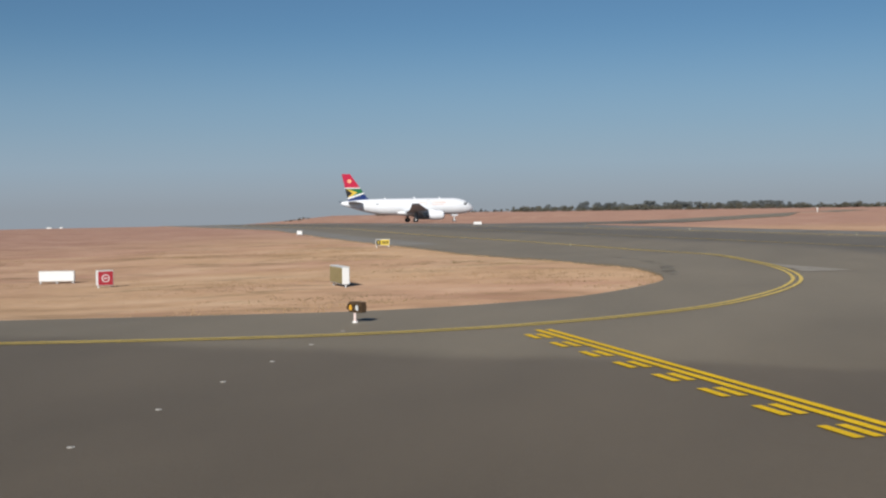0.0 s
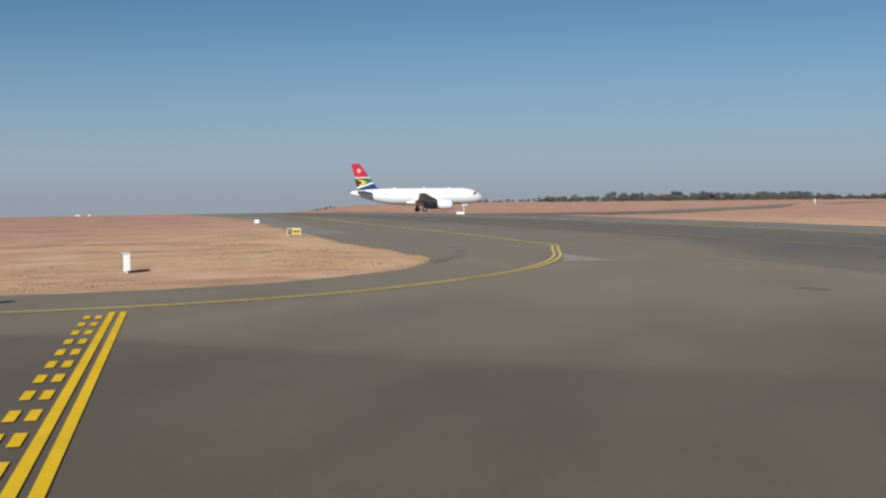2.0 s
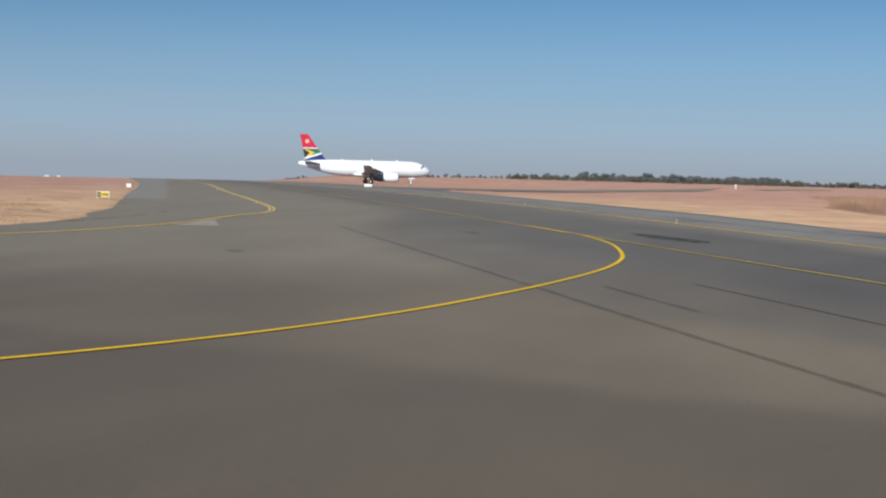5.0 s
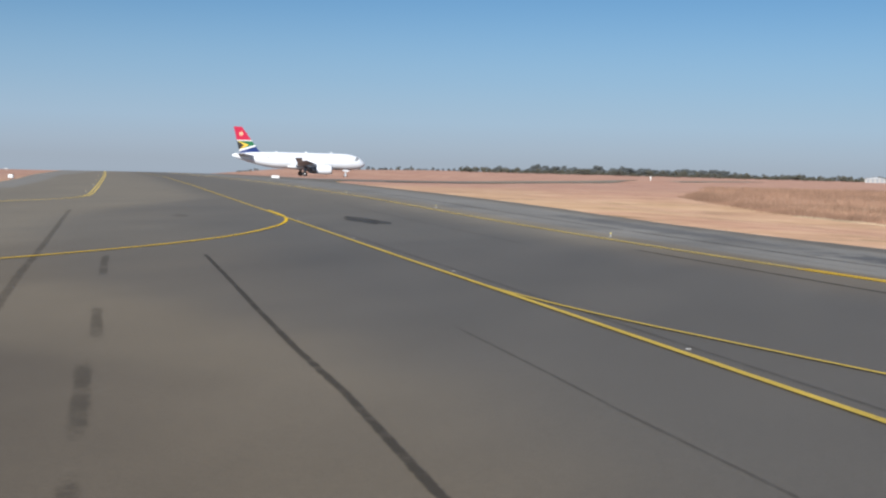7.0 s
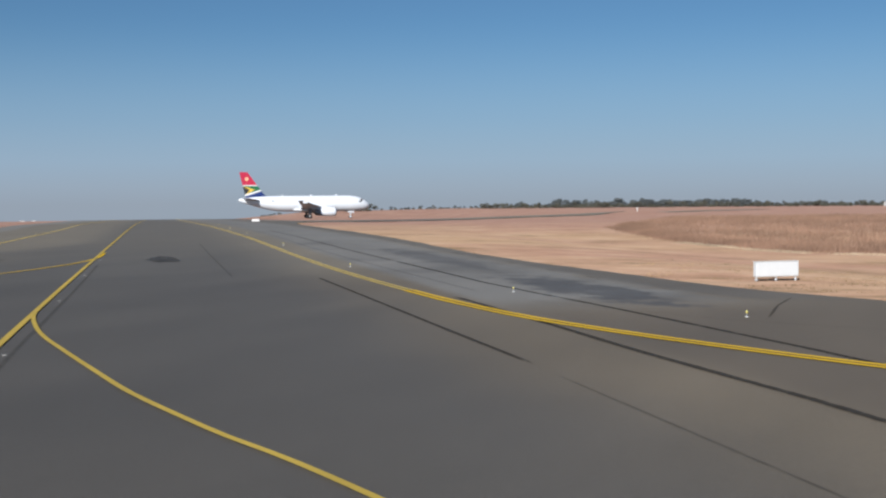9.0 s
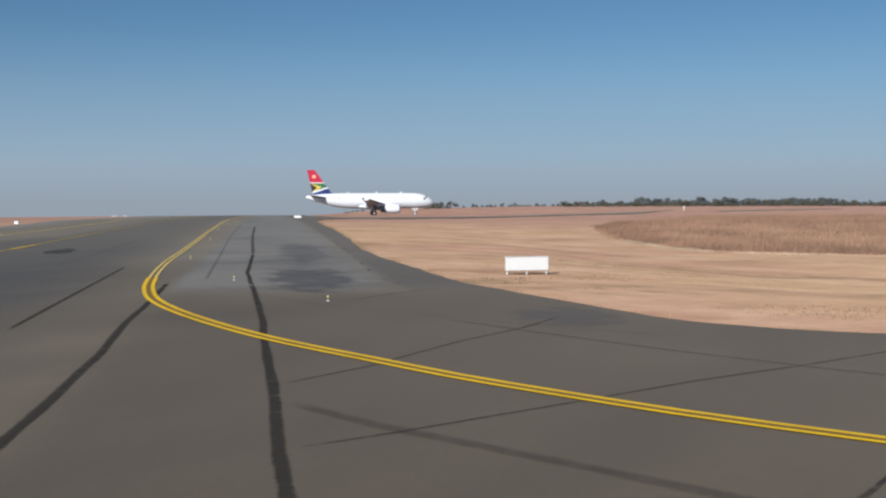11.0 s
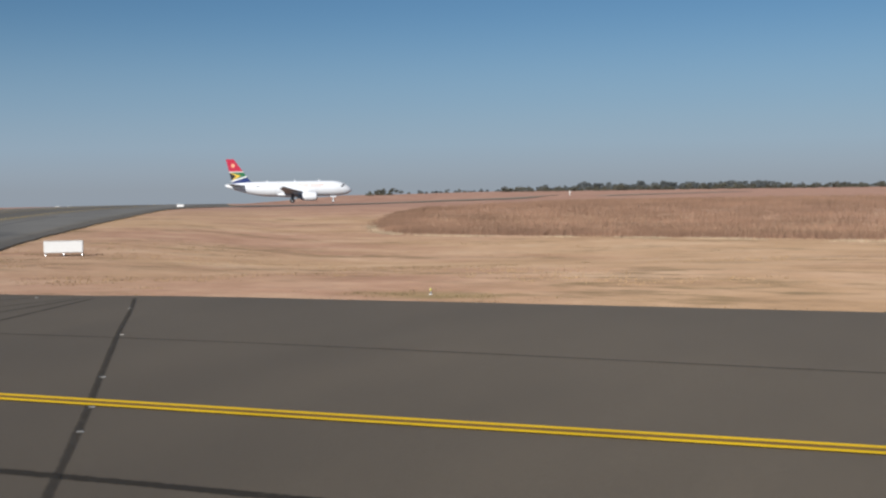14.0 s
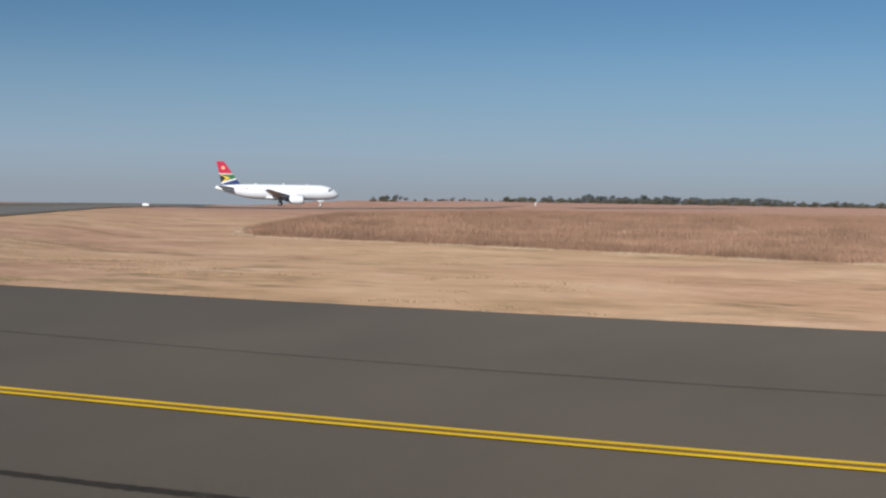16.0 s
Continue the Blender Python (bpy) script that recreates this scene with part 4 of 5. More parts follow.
def airliner(m, size):
    root = thing("airliner", m, "white twin-jet airliner with a red, blue, green and gold fin", "airplane")
    F = 16.92

    def put(name, bm, mat, parent=root, label="", smooth=True):
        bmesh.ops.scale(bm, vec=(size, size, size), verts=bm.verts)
        return part(name, bm, mat, parent, label, smooth)

    shape = ((0.02, 3.32, 0.06), (0.12, 3.33, 0.3), (0.35, 3.36, 0.58), (0.8, 3.42, 0.93), (1.5, 3.54, 1.30), (2.4, 3.68, 1.60), (3.6, 3.80, 1.83), (5.2, 3.86, 1.97),
             (9, 3.87, 1.98), (14, 3.87, 1.98), (19, 3.87, 1.98), (22, 3.88, 1.97), (24, 3.95, 1.89), (26, 4.08, 1.72), (28, 4.27, 1.45), (30, 4.48, 1.12), (32, 4.70, 0.74),
             (33.2, 4.82, 0.48), (33.84, 4.88, 0.26))
    body = put("fuselage", loft(bmesh.new(), [circle_ring(F - x, z, r, r * 1.04) for x, z, r in shape], True), M_AIR)
    put("tail_cone_exhaust", rod(bmesh.new(), (F - 33.8, 0, 4.88), (F - 33.95, 0, 4.89), 0.2, 0.16, 14), M_GREY, body)
    # belly fairing
    put("belly_fairing", loft(bmesh.new(), [circle_ring(F - x, z, ry, rz, 20) for x, z, ry, rz in
        ((10.2, 2.5, 0.5, 0.2), (11.6, 2.35, 1.75, 0.62), (14, 2.3, 2.0, 0.72), (17.5, 2.3, 2.0, 0.72), (19.6, 2.4, 1.7, 0.6), (21.6, 2.55, 0.5, 0.2))]), M_AIR, body)
    # cockpit windows, three a side
    for s in (-1, 1):
        for a0, a1, x0, x1 in ((0.08, 0.62, 1.62, 2.25), (0.68, 1.0, 1.9, 2.55), (1.05, 1.28, 2.3, 2.95)):
            bm = bmesh.new()
            vs = []
            for a, x in ((a0, x0), (a1, x0 + 0.12), (a1, x1), (a0, x1)):
                z, r = np.interp(x, [t[0] for t in shape], [t[1] for t in shape]), np.interp(x, [t[0] for t in shape], [t[2] for t in shape]) + 0.03
                vs.append(bm.verts.new((F - x, s * r * math.sin(a + 0.03), z + r * 1.04 * math.cos(a + 0.03))))
            bm.faces.new(vs)
            bmesh.ops.extrude_face_region(bm, geom=bm.faces[:])
            put("cockpit_window", bm, M_GLASS, body, "dark cockpit window", False)
        # worn titles high on the forward body, plain bars
        for i, (x0, w, h) in enumerate(((7.6, 3.6, 0.5), (11.6, 3.0, 0.5), (8.3, 5.0, 0.24))):
            z = 4.85 if i < 2 else 4.3
            y = math.sqrt(max(0.1, 1.98 ** 2 - ((z - 3.87) / 1.04) ** 2))
            t = math.atan2((z - 3.87), y)
            bm = box(bmesh.new(), 0, 0, 0, w, 0.02, h)
            bmesh.ops.transform(bm, matrix=Matrix.Translation((F - x0 - w / 2, s * (y + 0.0), z)) @ Matrix.Rotation(s * t, 4, "X"), verts=bm.verts)
            put("title_bar", bm, M_PINK, body, "faded pinkish title bar", False)
        put("registration_bar", box(bmesh.new(), F - 25.2, s * 1.70, 4.6, 0.9, 0.16, 0.26), M_GREY, body, "", False)
    for x, h in ((8.5, 0.3), (15.0, 0.32), (22.5, 0.26)):
        put("antenna", slab(bmesh.new(), [(F - x, 5.88), (F - x - 0.5, 5.88), (F - x - 0.5, 5.9 + h), (F - x - 0.2, 5.9 + h)], -0.04, 0.04), M_AIR, body, "", False)

    # fin: blue below, flag bands, red above
    def fin_x(u, v):
        lead = np.interp(v, (0, 0.06, 0.12, 1), (25.2, 26.6, 27.3, 31.55))
        trail = np.interp(v, (0, 1), (32.0, 33.55))
        return F - (trail + (lead - trail) * u)

    def fin_z(v):
        return 5.35 + 6.65 * v

    def patch(pts):
        return [(fin_x(u, v), fin_z(v)) for u, v in pts]

    rows = [i / 10 for i in range(11)]
    fin_out = patch([(0, v) for v in rows] + [(1, v) for v in (1, 0.8, 0.6, 0.4, 0.2, 0.12, 0.06, 0)])
    fin = put("fin", slab(bmesh.new(), fin_out, -0.13, 0.13), M_FIN_BLUE, root, "blue fin with coloured bands", False)
    bands = (("red_band", M_FIN_RED, [(-0.004, 0.505), (-0.004, 1.004), (1.004, 1.004), (1.004, 0.75), (1.004, 0.505)], 0.146),
             ("white_band", M_WHITE, [(-0.004, 0.47), (-0.004, 0.508), (1.004, 0.508), (1.004, 0.47)], 0.142),
             ("green_band", M_FIN_GREEN, [(-0.004, 0.12), (-0.004, 0.475), (1.004, 0.475), (1.004, 0.31)], 0.138),
             ("white_diagonal", M_WHITE, [(-0.004, 0.075), (-0.004, 0.14), (1.004, 0.325), (1.004, 0.275)], 0.142),
             ("gold_chevron", M_FIN_GOLD, [(-0.004, 0.16), (-0.004, 0.46), (0.1, 0.455), (0.66, 0.325), (0.14, 0.17)], 0.150),
             ("black_triangle", M_BLACK, [(-0.006, 0.13), (-0.006, 0.475), (0.36, 0.31)], 0.156))
    for name, mat, pts, half in bands:
        put(name, slab(bmesh.new(), patch(pts), -half, half), mat, fin, name.replace("_", " "), False)
    put("sun_disc", rod(bmesh.new(), (fin_x(0.5, 0.74), -0.16, fin_z(0.74)), (fin_x(0.5, 0.74), 0.16, fin_z(0.74)), 0.5, 0.5, 24), M_DISC, fin, "pale gold disc", False)

    for s in (-1, 1):
        wing = put("wing", loft(bmesh.new(), [foil(F - le, F - te, s * y, z, th) for le, te, y, z, th in
            ((10.9, 18.3, 1.2, 2.45, 0.13), (11.5, 18.3, 2.2, 2.55, 0.13), (13.6, 18.35, 6.4, 3.05, 0.115), (16.3, 19.4, 11.6, 3.80, 0.105), (18.9, 20.5, 16.6, 4.62, 0.10))]), M_WING, root, "grey wing")
        put("wingtip_fence", slab(bmesh.new(), [(F - 18.7, 4.57), (F - 19.7, 5.42), (F - 20.6, 5.42), (F - 20.4, 4.62), (F - 20.5, 3.92), (F - 19.6, 3.97)], s * 16.6 - 0.05, s * 16.6 + 0.05), M_AIR, wing, "white wingtip fence", False)
        for y, x0, x1, z in ((3.9, 16.6, 20.0, 2.35), (8.3, 16.9, 20.3, 3.02), (11.9, 18.3, 20.9, 3.6)):
            put("flap_fairing", loft(bmesh.new(), [circle_ring(F - (x0 + (x1 - x0) * t), z - 0.05 + 0.12 * t, 0.2 * r, 0.26 * r, 12) for t, r in ((0, 0.15), (0.2, 0.8), (0.5, 1), (0.8, 0.7), (1, 0.12))] if s == 1 else
                [[(px, py - 0, pz) for px, py, pz in circle_ring(F - (x0 + (x1 - x0) * t), z - 0.05 + 0.12 * t, 0.2 * r, 0.26 * r, 12)] for t, r in ((0, 0.15), (0.2, 0.8), (0.5, 1), (0.8, 0.7), (1, 0.12))]), M_AIR, wing)
            bpy.data.objects[wing.children[-1].name].location.y = s * y * size
        # engine
        eng = put("engine_nacelle", loft(bmesh.new(), [[(px, py + s * 5.75, pz) for px, py, pz in circle_ring(F - x, 1.78, r, r, 26)] for x, r in
            ((9.75, 0.93), (9.6, 1.0), (9.72, 1.07), (10.1, 1.15), (11.0, 1.21), (12.2, 1.18), (13.2, 1.05), (13.7, 0.93))], False), M_AIR, root, "white engine nacelle")
        put("intake_lip", loft(bmesh.new(), [[(px, py + s * 5.75, pz) for px, py, pz in circle_ring(F - x, 1.78, r, r, 26)] for x, r in ((9.85, 0.90), (9.66, 0.93), (9.57, 1.0), (9.66, 1.075), (9.85, 1.12))], False), M_SILVER, eng, "bare metal intake lip")
        put("intake_duct", loft(bmesh.new(), [[(px, py + s * 5.75, pz) for px, py, pz in circle_ring(F - x, 1.78, r, r, 26)] for x, r in ((9.75, 0.92), (10.2, 0.88), (10.6, 0.87))], True), M_GREY, eng)
        put("fan_spinner", rod(bmesh.new(), (F - 10.5, s * 5.75, 1.78), (F - 10.0, s * 5.75, 1.78), 0.28, 0.03, 16), M_BLACK, eng)
        put("core_nozzle", rod(bmesh.new(), (F - 13.0, s * 5.75, 1.8), (F - 14.8, s * 5.75, 1.85), 0.72, 0.42, 20), M_GREY, eng, "dark core nozzle")
        put("pylon", slab(bmesh.new(), [(F - 11.2, 2.9), (F - 12.8, 3.2), (F - 16.5, 2.9), (F - 15.6, 2.45), (F - 13.8, 2.4), (F - 12, 2.6)], s * 5.75 - 0.2, s * 5.75 + 0.2), M_AIR, eng, "", False)
        put("tailplane", loft(bmesh.new(), [foil(F - le, F - te, s * y, z, 0.1) for le, te, y, z in ((28.0, 32.2, 0.5, 4.75), (28.4, 32.3, 1.1, 4.8), (31.6, 33.3, 6.2, 5.3))]), M_WING, root, "grey tailplane")
        # main gear
        gear = put("main_gear_leg", rod(bmesh.new(), (F - 16.1, s * 3.8, 0.58), (F - 15.9, s * 3.7, 2.7), 0.16, 0.2, 12), M_GREY, root)
        put("side_stay", rod(bmesh.new(), (F - 16.0, s * 3.75, 1.3), (F - 16.0, s * 2.2, 2.4), 0.08, 0.08, 8), M_GREY, gear)
        put("gear_door", box(bmesh.new(), F - 16.05, s * 4.1, 1.85, 0.9, 0.06, 1.2, 0.02), M_GREY, gear, "", False)
        put("axle", rod(bmesh.new(), (F - 16.1, s * 3.8 - 0.6, 0.58), (F - 16.1, s * 3.8 + 0.6, 0.58), 0.1), M_SILVER, gear)
        for o in (-0.46, 0.46):
            y = s * 3.8 + o
            put("tyre", loft(bmesh.new(), [[(F - 16.1 + r * math.sin(2 * math.pi * i / 24), y + dy, 0.58 + r * math.cos(2 * math.pi * i / 24)) for i in range(24)] for dy, r in ((-0.2, 0.36), (-0.2, 0.5), (-0.12, 0.58), (0.12, 0.58), (0.2, 0.5), (0.2, 0.36))]), M_DARK, gear, "black main wheel tyre")
            put("hub", rod(bmesh.new(), (F - 16.1, y - 0.215, 0.58), (F - 16.1, y + 0.215, 0.58), 0.3, 0.3, 16), M_SILVER, gear)
    nose = put("nose_gear_leg", rod(bmesh.new(), (F - 5.07, 0, 0.38), (F - 4.9, 0, 2.3), 0.15, 0.18, 12), M_AIR, root, "white nose gear leg")
    put("drag_stay", rod(bmesh.new(), (F - 5.0, 0, 1.1), (F - 4.0, 0, 2.1), 0.06, 0.06, 8), M_AIR, nose)
    for s in (-1, 1):
        put("nose_gear_door", box(bmesh.new(), F - 5.0, s * 0.42, 1.75, 1.6, 0.04, 0.6, 0.01), M_AIR, nose, "", False)
        put("taxi_lamp", rod(bmesh.new(), (F - 4.95, s * 0.22, 1.25), (F - 4.8, s * 0.22, 1.25), 0.12, 0.14, 12), M_LENS, nose)
        put("tyre", loft(bmesh.new(), [[(F - 5.07 + r * math.sin(2 * math.pi * i / 20), s * 0.25 + dy, 0.38 + r * math.cos(2 * math.pi * i / 20)) for i in range(20)] for dy, r in ((-0.11, 0.24), (-0.11, 0.33), (-0.06, 0.38), (0.06, 0.38), (0.11, 0.33), (0.11, 0.24))]), M_DARK, nose, "black nose wheel tyre")
        put("hub", rod(bmesh.new(), (F - 5.07, s * 0.25 - 0.12, 0.38), (F - 5.07, s * 0.25 + 0.12, 0.38), 0.27, 0.27, 14), M_AIR, nose)
    return root


# place, turn and enlargement fit the taxiing plane to the camera's views
PLANE_X, PLANE_Y, PLANE_TURN, PLANE_VIEW_SCALE = -124.2, 377.4, 35.0, 1.355
airliner(on_land(PLANE_X, PLANE_Y, PLANE_TURN, -0.02), PLANE_VIEW_SCALE)


# ---------------------------------------------------------------- trees and shrubs on the horizon
def clump_crown(rng, h, w, low, n, leaf, mat, parent, name="crown", lumps=7):
    """A crown of many small leaf clumps gathered round several limbs' ends."""
    cents = []
    for i in range(lumps):
        a = rng.uniform(0, 2 * math.pi)
        zz = rng.uniform(low, h * 0.92)
        spread = w * (1 - 0.65 * max(0, (zz / h - 0.45))) * rng.uniform(0.25, 0.9)
        cents.append((spread * math.cos(a), spread * math.sin(a), zz, rng.uniform(0.28, 0.5) * w))
    cents.append((0, 0, h * 0.85, 0.3 * w))
    verts, faces = [], []
    for i in range(n):
        cx, cy, cz, r = cents[rng.randrange(len(cents))]
        d = Vector((rng.gauss(0, 1), rng.gauss(0, 1), rng.gauss(0, 0.8))).normalized() * r * rng.uniform(0.5, 1.0)
        c = Vector((cx, cy, cz)) + d
        s = leaf * rng.uniform(0.6, 1.3)
        k = len(verts)
        for j in range(4):
            o = Vector((rng.uniform(-1, 1), rng.uniform(-1, 1), rng.uniform(-0.8, 0.8))).normalized() * s
            verts.append(tuple(c + o))
        faces += [(k, k + 1, k + 2), (k, k + 2, k + 3), (k, k + 3, k + 1), (k + 1, k + 3, k + 2)]
    me = bpy.data.meshes.new(name)
    me.from_pydata(verts, [], faces)
    me.materials.append(mat)
    ob = new(name, me)
    ob.parent = parent
    return ob, cents


def tree(rng, m, h, w):
    e = thing("tree", m, "dark evergreen tree in the distant tree line", "tree", "distant tree line")
    crown, cents = clump_crown(rng, h, w, h * 0.02, 800, 0.85, M_HAZED_LEAF, e, "crown", 13)
    bm = bmesh.new()
    rod(bm, (0, 0, -0.5), (0.1, 0, h * 0.45), 0.32, 0.2, 8)
    rod(bm, (0.1, 0, h * 0.42), (0, 0.1, h * 0.8), 0.2, 0.08, 7)
    for cx, cy, cz, r in cents[:6]:
        rod(bm, (0.05, 0, min(cz * 0.6, h * 0.4)), (cx, cy, cz), 0.12, 0.05, 6)
    part("trunk", bm, M_BARK, e)
    return e


def shrub(rng, m, h, w):
    e = thing("shrub", m, "low dry-country shrub on the horizon", "shrub", "distant shrubs")
    crown, cents = clump_crown(rng, h, w, 0.2, 200, 0.4, M_SHRUB, e, "crown", 6)
    bm = bmesh.new()
    for cx, cy, cz, r in cents[:5]:
        rod(bm, (0, 0, -0.2), (cx * 0.8, cy * 0.8, cz * 0.8), 0.08, 0.03, 6)
    part("stem", bm, M_BARK, e)
    return e


def at_bearing(deg, dist):
    return 60 + dist * math.sin(radians(deg)), 15 + dist * math.cos(radians(deg))


rng = random.Random(11)
kinds = [tree(rng, pose(0, 0, 0), h, w) for h, w in ((11, 7.0), (13, 5.6), (9, 8.2), (10, 5.6), (12, 7.8), (7.5, 7.5))]
low = [shrub(rng, pose(0, 0, 0), h, w) for h, w in ((3.2, 3.4), (2.4, 2.6), (4.2, 3.6))]
placed = [0] * len(kinds)


def stand(protos, used, i, m, s):
    if not used[i]:
        used[i] = 1
        protos[i].matrix_basis = m
        protos[i].scale = (s * 1.2, s * 1.2, s)
        return
    c = copy_thing(protos[i], m)
    c.scale = (s * 1.2, s * 1.2, s)


def tree_top(deg):
    """How tall the wood stands at a bearing: a full line in the middle, thinning to both sides."""
    full = ease((deg + 19) / 4) * (1 - 0.85 * ease((deg + 6.5) / 2.0))
    return 0.20 + 0.22 * full + 0.06 * noise.noise((deg * 0.55, 3.0, 0)) + 0.06 * noise.noise((deg * 2.3, 5.0, 0))


deg = -23.5
while deg < 14:
    d = 690 + 40 * noise.noise((deg * 0.3, 1, 0)) + rng.uniform(0, 45)
    x, y = at_bearing(deg, d)
    i = rng.randrange(len(kinds))
    stand(kinds, placed, i, pose(x, y, land(x, y) - 0.2, 0, 0, rng.uniform(0, 360)), tree_top(deg) * rng.choice((0.75, 0.85, 0.9, 0.95, 1.0, 1.2)) * (0.86 if deg > -19 else 0.7))
    deg += rng.uniform(0.06, 0.2) * (1.0 if deg > -16 else 2.2)
used_low = [0] * len(low)
for a, b, step, size, dist in ((-25.6, -24.2, 0.13, 0.9, 660), (-29.8, -28.8, 0.12, 0.4, 690), (-24.2, -18, 0.45, 0.5, 710), (-19, 14, 0.14, 0.7, 665)):
    deg = a
    while deg < b:
        x, y = at_bearing(deg, dist + rng.uniform(-20, 20))
        i = rng.randrange(len(low))
        stand(low, used_low, i, pose(x, y, land(x, y) - 0.1, 0, 0, rng.uniform(0, 360)), size * rng.uniform(0.6, 1.15))
        deg += step * rng.uniform(0.5, 1.6)


def shed(x, y, rz, w, d, h):
    e = thing("shed", on_land(x, y, rz), "low pale building far off on the horizon", "building")
    part("wall", box(bmesh.new(), 0, 0, h / 2 - 0.2, w, d, h + 0.4), M_WALL, e)
    part("roof", slab(bmesh.new(), [(-w / 2 - 0.3, h), (w / 2 + 0.3, h), (w / 2 + 0.3, h + 0.15), (0, h + 0.9), (-w / 2 - 0.3, h + 0.15)], -d / 2 - 0.3, d / 2 + 0.3), M_ROOF, e)
    for i in range(4):
        part("door", box(bmesh.new(), (i - 1.5) * w / 4.5, -d / 2 - 0.02, 1.2, w / 9, 0.08, 2.4), M_GREY, e)


shed(65.3, 642, -6, 10, 5, 1.9)


# ---------------------------------------------------------------- grass
def blades(name, spots, mat, label, lo, hi, width, per, spread):
    verts, faces = [], []
    for x, y, k in spots:
        z = land(x, y) - 0.04
        for _ in range(per):
            a, b = rng.uniform(0, math.pi), rng.uniform(0, 2 * math.pi)
            h = rng.uniform(lo, hi) * k
            bx, by = x + rng.gauss(0, spread), y + rng.gauss(0, spread)
            lean = rng.uniform(0.05, 0.6) * h
            w = width * rng.uniform(0.6, 1.4)
            i = len(verts)
            verts += [(bx - w * math.cos(a), by - w * math.sin(a), z), (bx + w * math.cos(a), by + w * math.sin(a), z), (bx + lean * math.cos(b), by + lean * math.sin(b), z + h)]
            faces.append((i, i + 1, i + 2))
    me = bpy.data.meshes.new(name)
    me.from_pydata(verts, [], faces)
    me.materials.append(mat)
    tagged(new(name, me), label, "grass", kind="stuff")


# short grass, thickest along the paving's edge
spots = []
while len(spots) < 600:
    p, q = rng.uniform(33, 130), -28 - abs(rng.gauss(0, 22))
    x, y = xy(p, q)
    if not inside(paving, x, y):
        spots.append((x, y, 1.0))
while len(spots) < 1500:
    x, y = rng.uniform(60, 190), 44 + abs(rng.gauss(0, 20))
    if not inside(paving, x, y):
        spots.append((x, y, 1.0))
for a, b in zip(paving, paving[1:]):
    if (a[1] > 28 and b[1] > 28) and a[0] < 250:
        n_ = int(math.hypot(b[0] - a[0], b[1] - a[1]) * 9)
        for i in range(min(n_, 1500)):
            t = rng.random()
            x, y = a[0] + (b[0] - a[0]) * t + rng.gauss(0, 0.35), a[1] + (b[1] - a[1]) * t + rng.gauss(0, 0.35)
            if not inside(paving, x, y):
                spots.append((x, y, rng.uniform(0.8, 2.2)))
blades("short_dry_grass", spots, M_GRASS, "short straw-coloured winter grass along the paving", 0.015, 0.06, 0.012, 6, 0.3)

# standing tufts: pale straw, and old green-brown ones in loose patches
M_STRAW = blade_material("straw_tuft", (0.29, 0.185, 0.10), (0.36, 0.24, 0.135), (0.43, 0.295, 0.17))
M_OLIVE_TUFT = blade_material("green_brown_tuft", (0.20, 0.145, 0.072), (0.25, 0.18, 0.09), (0.30, 0.215, 0.115))


def tuft_spots(count, scale, floor, seed, fringe):
    out = []
    tries = 0
    while len(out) < count and tries < count * 60:
        tries += 1
        if rng.random() < 0.32:
            x, y = xy(rng.uniform(33, 125), -28 - abs(rng.gauss(0, 20)))
        else:
            x, y = rng.uniform(60, 185), 44 + abs(rng.gauss(0, 26))
        d = noise.noise((x * scale, y * scale * 1.5, seed)) + 0.5 * noise.noise((x * scale * 4, y * scale * 5, seed))
        if d > floor + 0.3 * ease((x - 100) / 25) and not inside(paving, x, y):
            out.append((x, y, rng.uniform(0.6, 1.3)))
    for a, b in zip(paving, paving[1:]):
        if a[1] > 28 and b[1] > 28 and a[0] < 250 and -70 < a[0]:
            span = math.hypot(b[0] - a[0], b[1] - a[1])
            for i in range(min(int(span * fringe), 1200)):
                t = rng.random()
                x, y = a[0] + (b[0] - a[0]) * t, a[1] + (b[1] - a[1]) * t
                if noise.noise((x * 0.35, y * 0.35, seed)) > -0.1:
                    out.append((x + rng.gauss(0, 0.22), y + rng.gauss(0, 0.22), rng.uniform(0.5, 1.2)))
    return out


blades("straw_tufts", tuft_spots(3600, 0.07, 0.12, 2.0, 5), M_STRAW, "tufts of pale straw in the mown veld", 0.03, 0.09, 0.018, 9, 0.16)
old_tufts = tuft_spots(550, 0.055, 0.36, 6.0, 2.0)
old_tufts += [(100.6 + rng.gauss(0, 2.2), 51.5 + rng.gauss(0, 0.8), rng.uniform(0.5, 1.2)) for _ in range(30)]
blades("green_brown_tufts", old_tufts, M_OLIVE_TUFT, "tufts of old green-brown grass in the veld", 0.03, 0.08, 0.018, 10, 0.18)

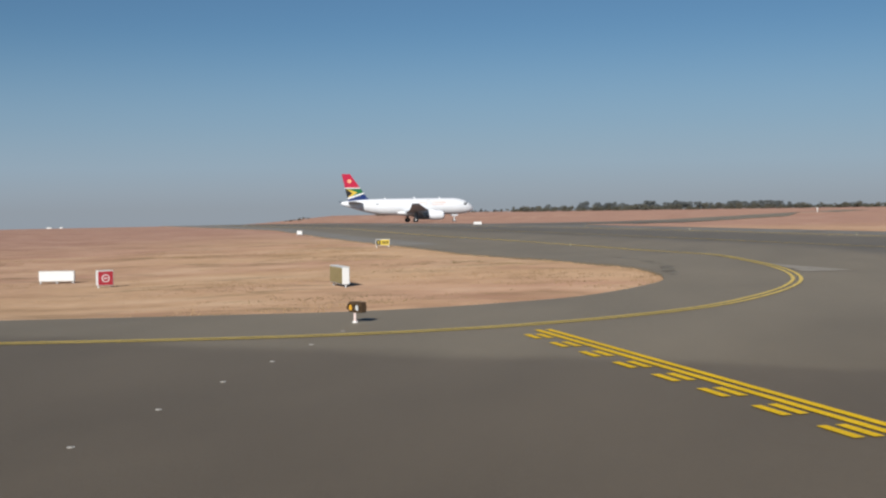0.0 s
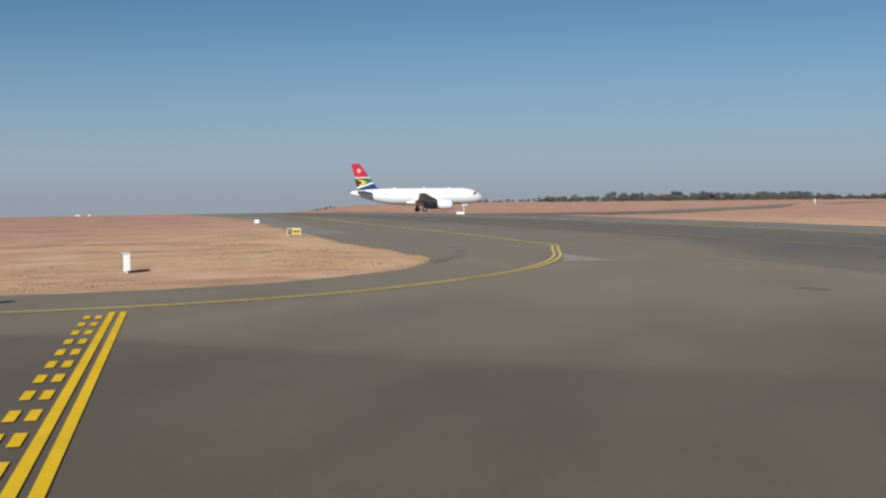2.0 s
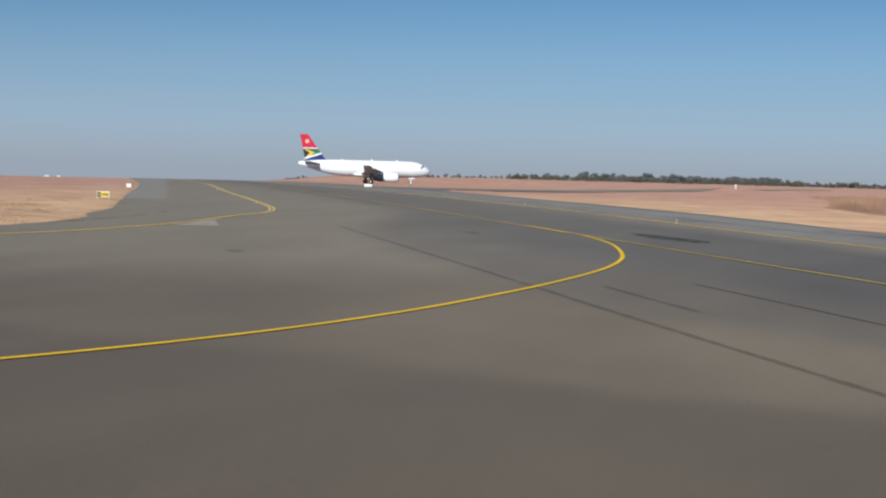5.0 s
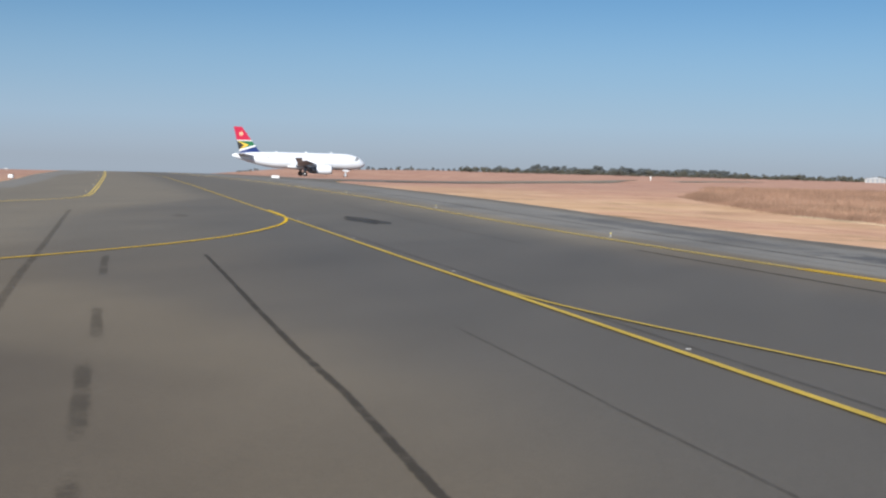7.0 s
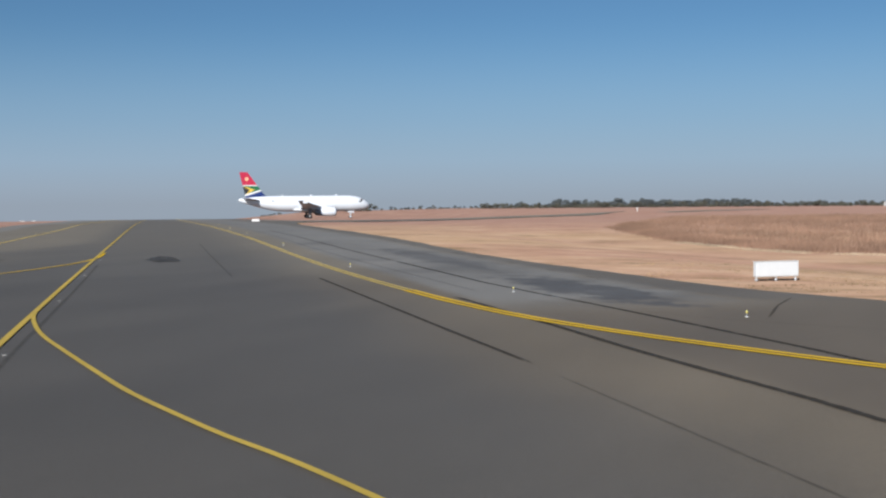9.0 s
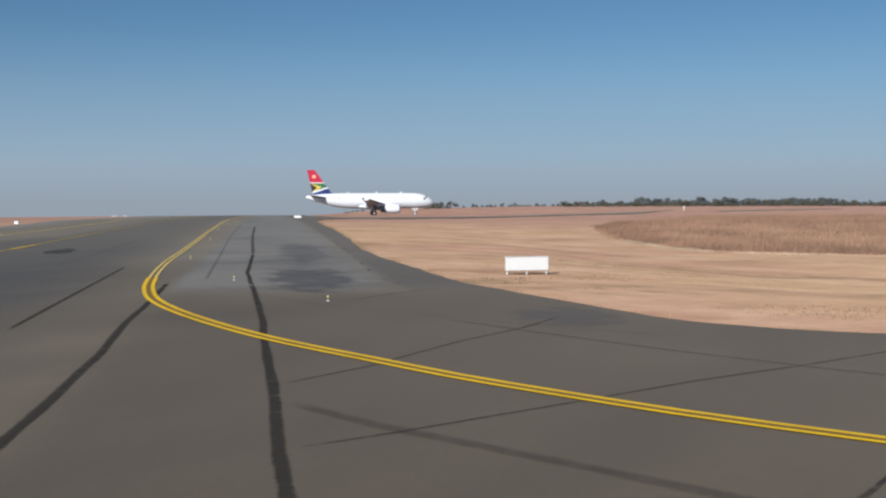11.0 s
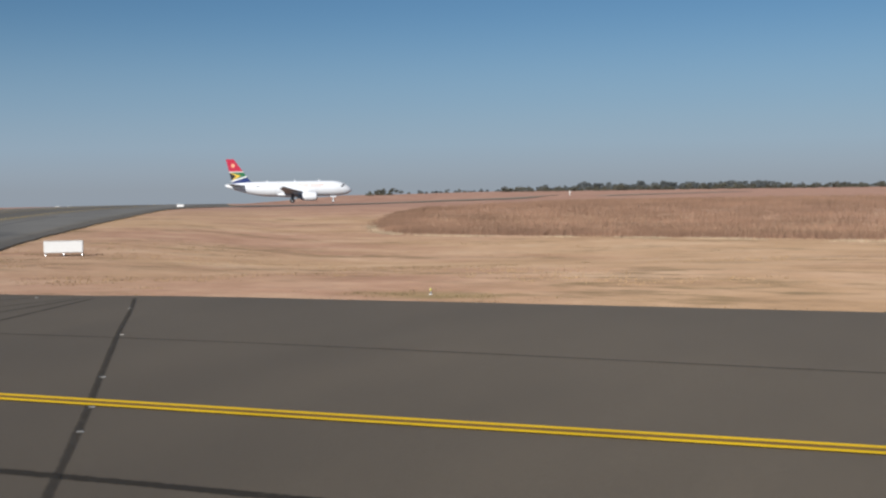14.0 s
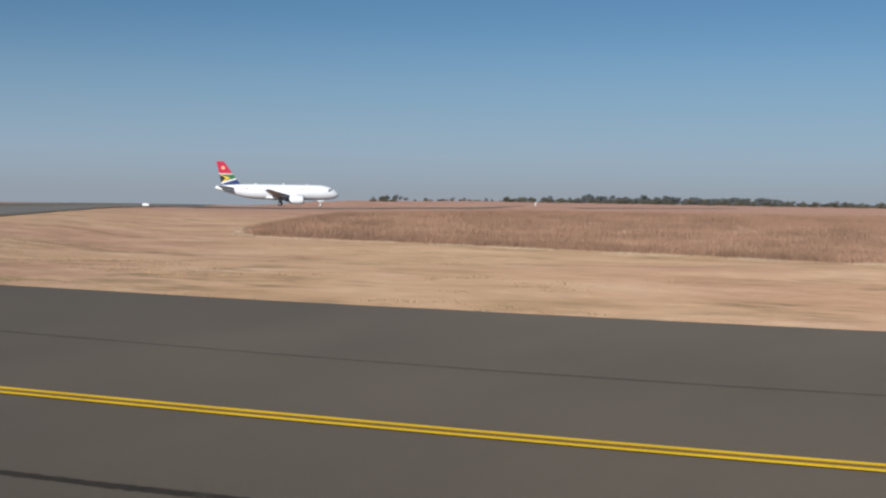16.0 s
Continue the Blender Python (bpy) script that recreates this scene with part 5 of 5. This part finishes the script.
tall_edge = [(37, 174), (40, 164.5), (43.3, 155), (47.2, 145), (52, 135), (57.2, 126.5), (62, 118.8), (67.5, 114.3), (76, 113.8), (88, 112.8), (98, 112), (110, 110), (125, 108), (150, 104), (210, 96)]
tall_area = tall_edge + [(250, 285), (120, 280), (65, 270), (48, 266), (31, 259), (29, 252), (34, 215)]
spots = []
for a, b in zip(tall_edge, tall_edge[1:]):
    for i in range(int(math.hypot(b[0] - a[0], b[1] - a[1]) * 22)):
        t = rng.random()
        back = abs(rng.gauss(0, 3.5))
        x, y = a[0] + (b[0] - a[0]) * t + rng.gauss(0, 0.6), a[1] + (b[1] - a[1]) * t + back + rng.gauss(0, 0.6)
        spots.append((x, y, rng.uniform(0.6, 1.0) * min(1.0, 0.45 + back * 0.3)))
k = 0
while k < 26000:
    x, y = rng.uniform(28, 215), rng.uniform(92, 300)
    if inside(tall_area, x, y) and rng.random() < 1.1 - (y - 90) / 260:
        spots.append((x, y, rng.uniform(0.7, 1.15)))
        k += 1
for _ in range(420):          # the stand thins out to a low, sparse tip
    t = rng.random() ** 0.7
    spots.append((36 + 8 * t + rng.uniform(-1, 2) * t, 170 - 17 * t + rng.uniform(-2, 3) * t, rng.uniform(0.25, 0.5) * (0.6 + 0.4 * t)))
blades("tall_dry_grass", spots, M_TALL, "tall reddish-brown dry grass left standing", 0.45, 0.85, 0.022, 9, 0.5)

M_SWATH = blade_material("cut_straw", (0.42, 0.31, 0.20), (0.50, 0.38, 0.26), (0.56, 0.44, 0.31))
spots = []
for a, b in zip(tall_edge[4:], tall_edge[5:]):
    for i in range(int(math.hypot(b[0] - a[0], b[1] - a[1]) * 22)):
        t = rng.random()
        x, y = a[0] + (b[0] - a[0]) * t, a[1] + (b[1] - a[1]) * t - 2.2 + rng.gauss(0, 0.4)
        y += 1.5 * noise.noise((x * 0.05, 1.0, 4))
        if noise.noise((x * 0.16, y * 0.1, 4)) > -0.03:
            spots.append((x, y, rng.uniform(0.6, 1.3)))
blades("cut_grass_swath", spots, M_SWATH, "pale swath of cut straw along the tall grass", 0.06, 0.22, 0.02, 7, 0.3)
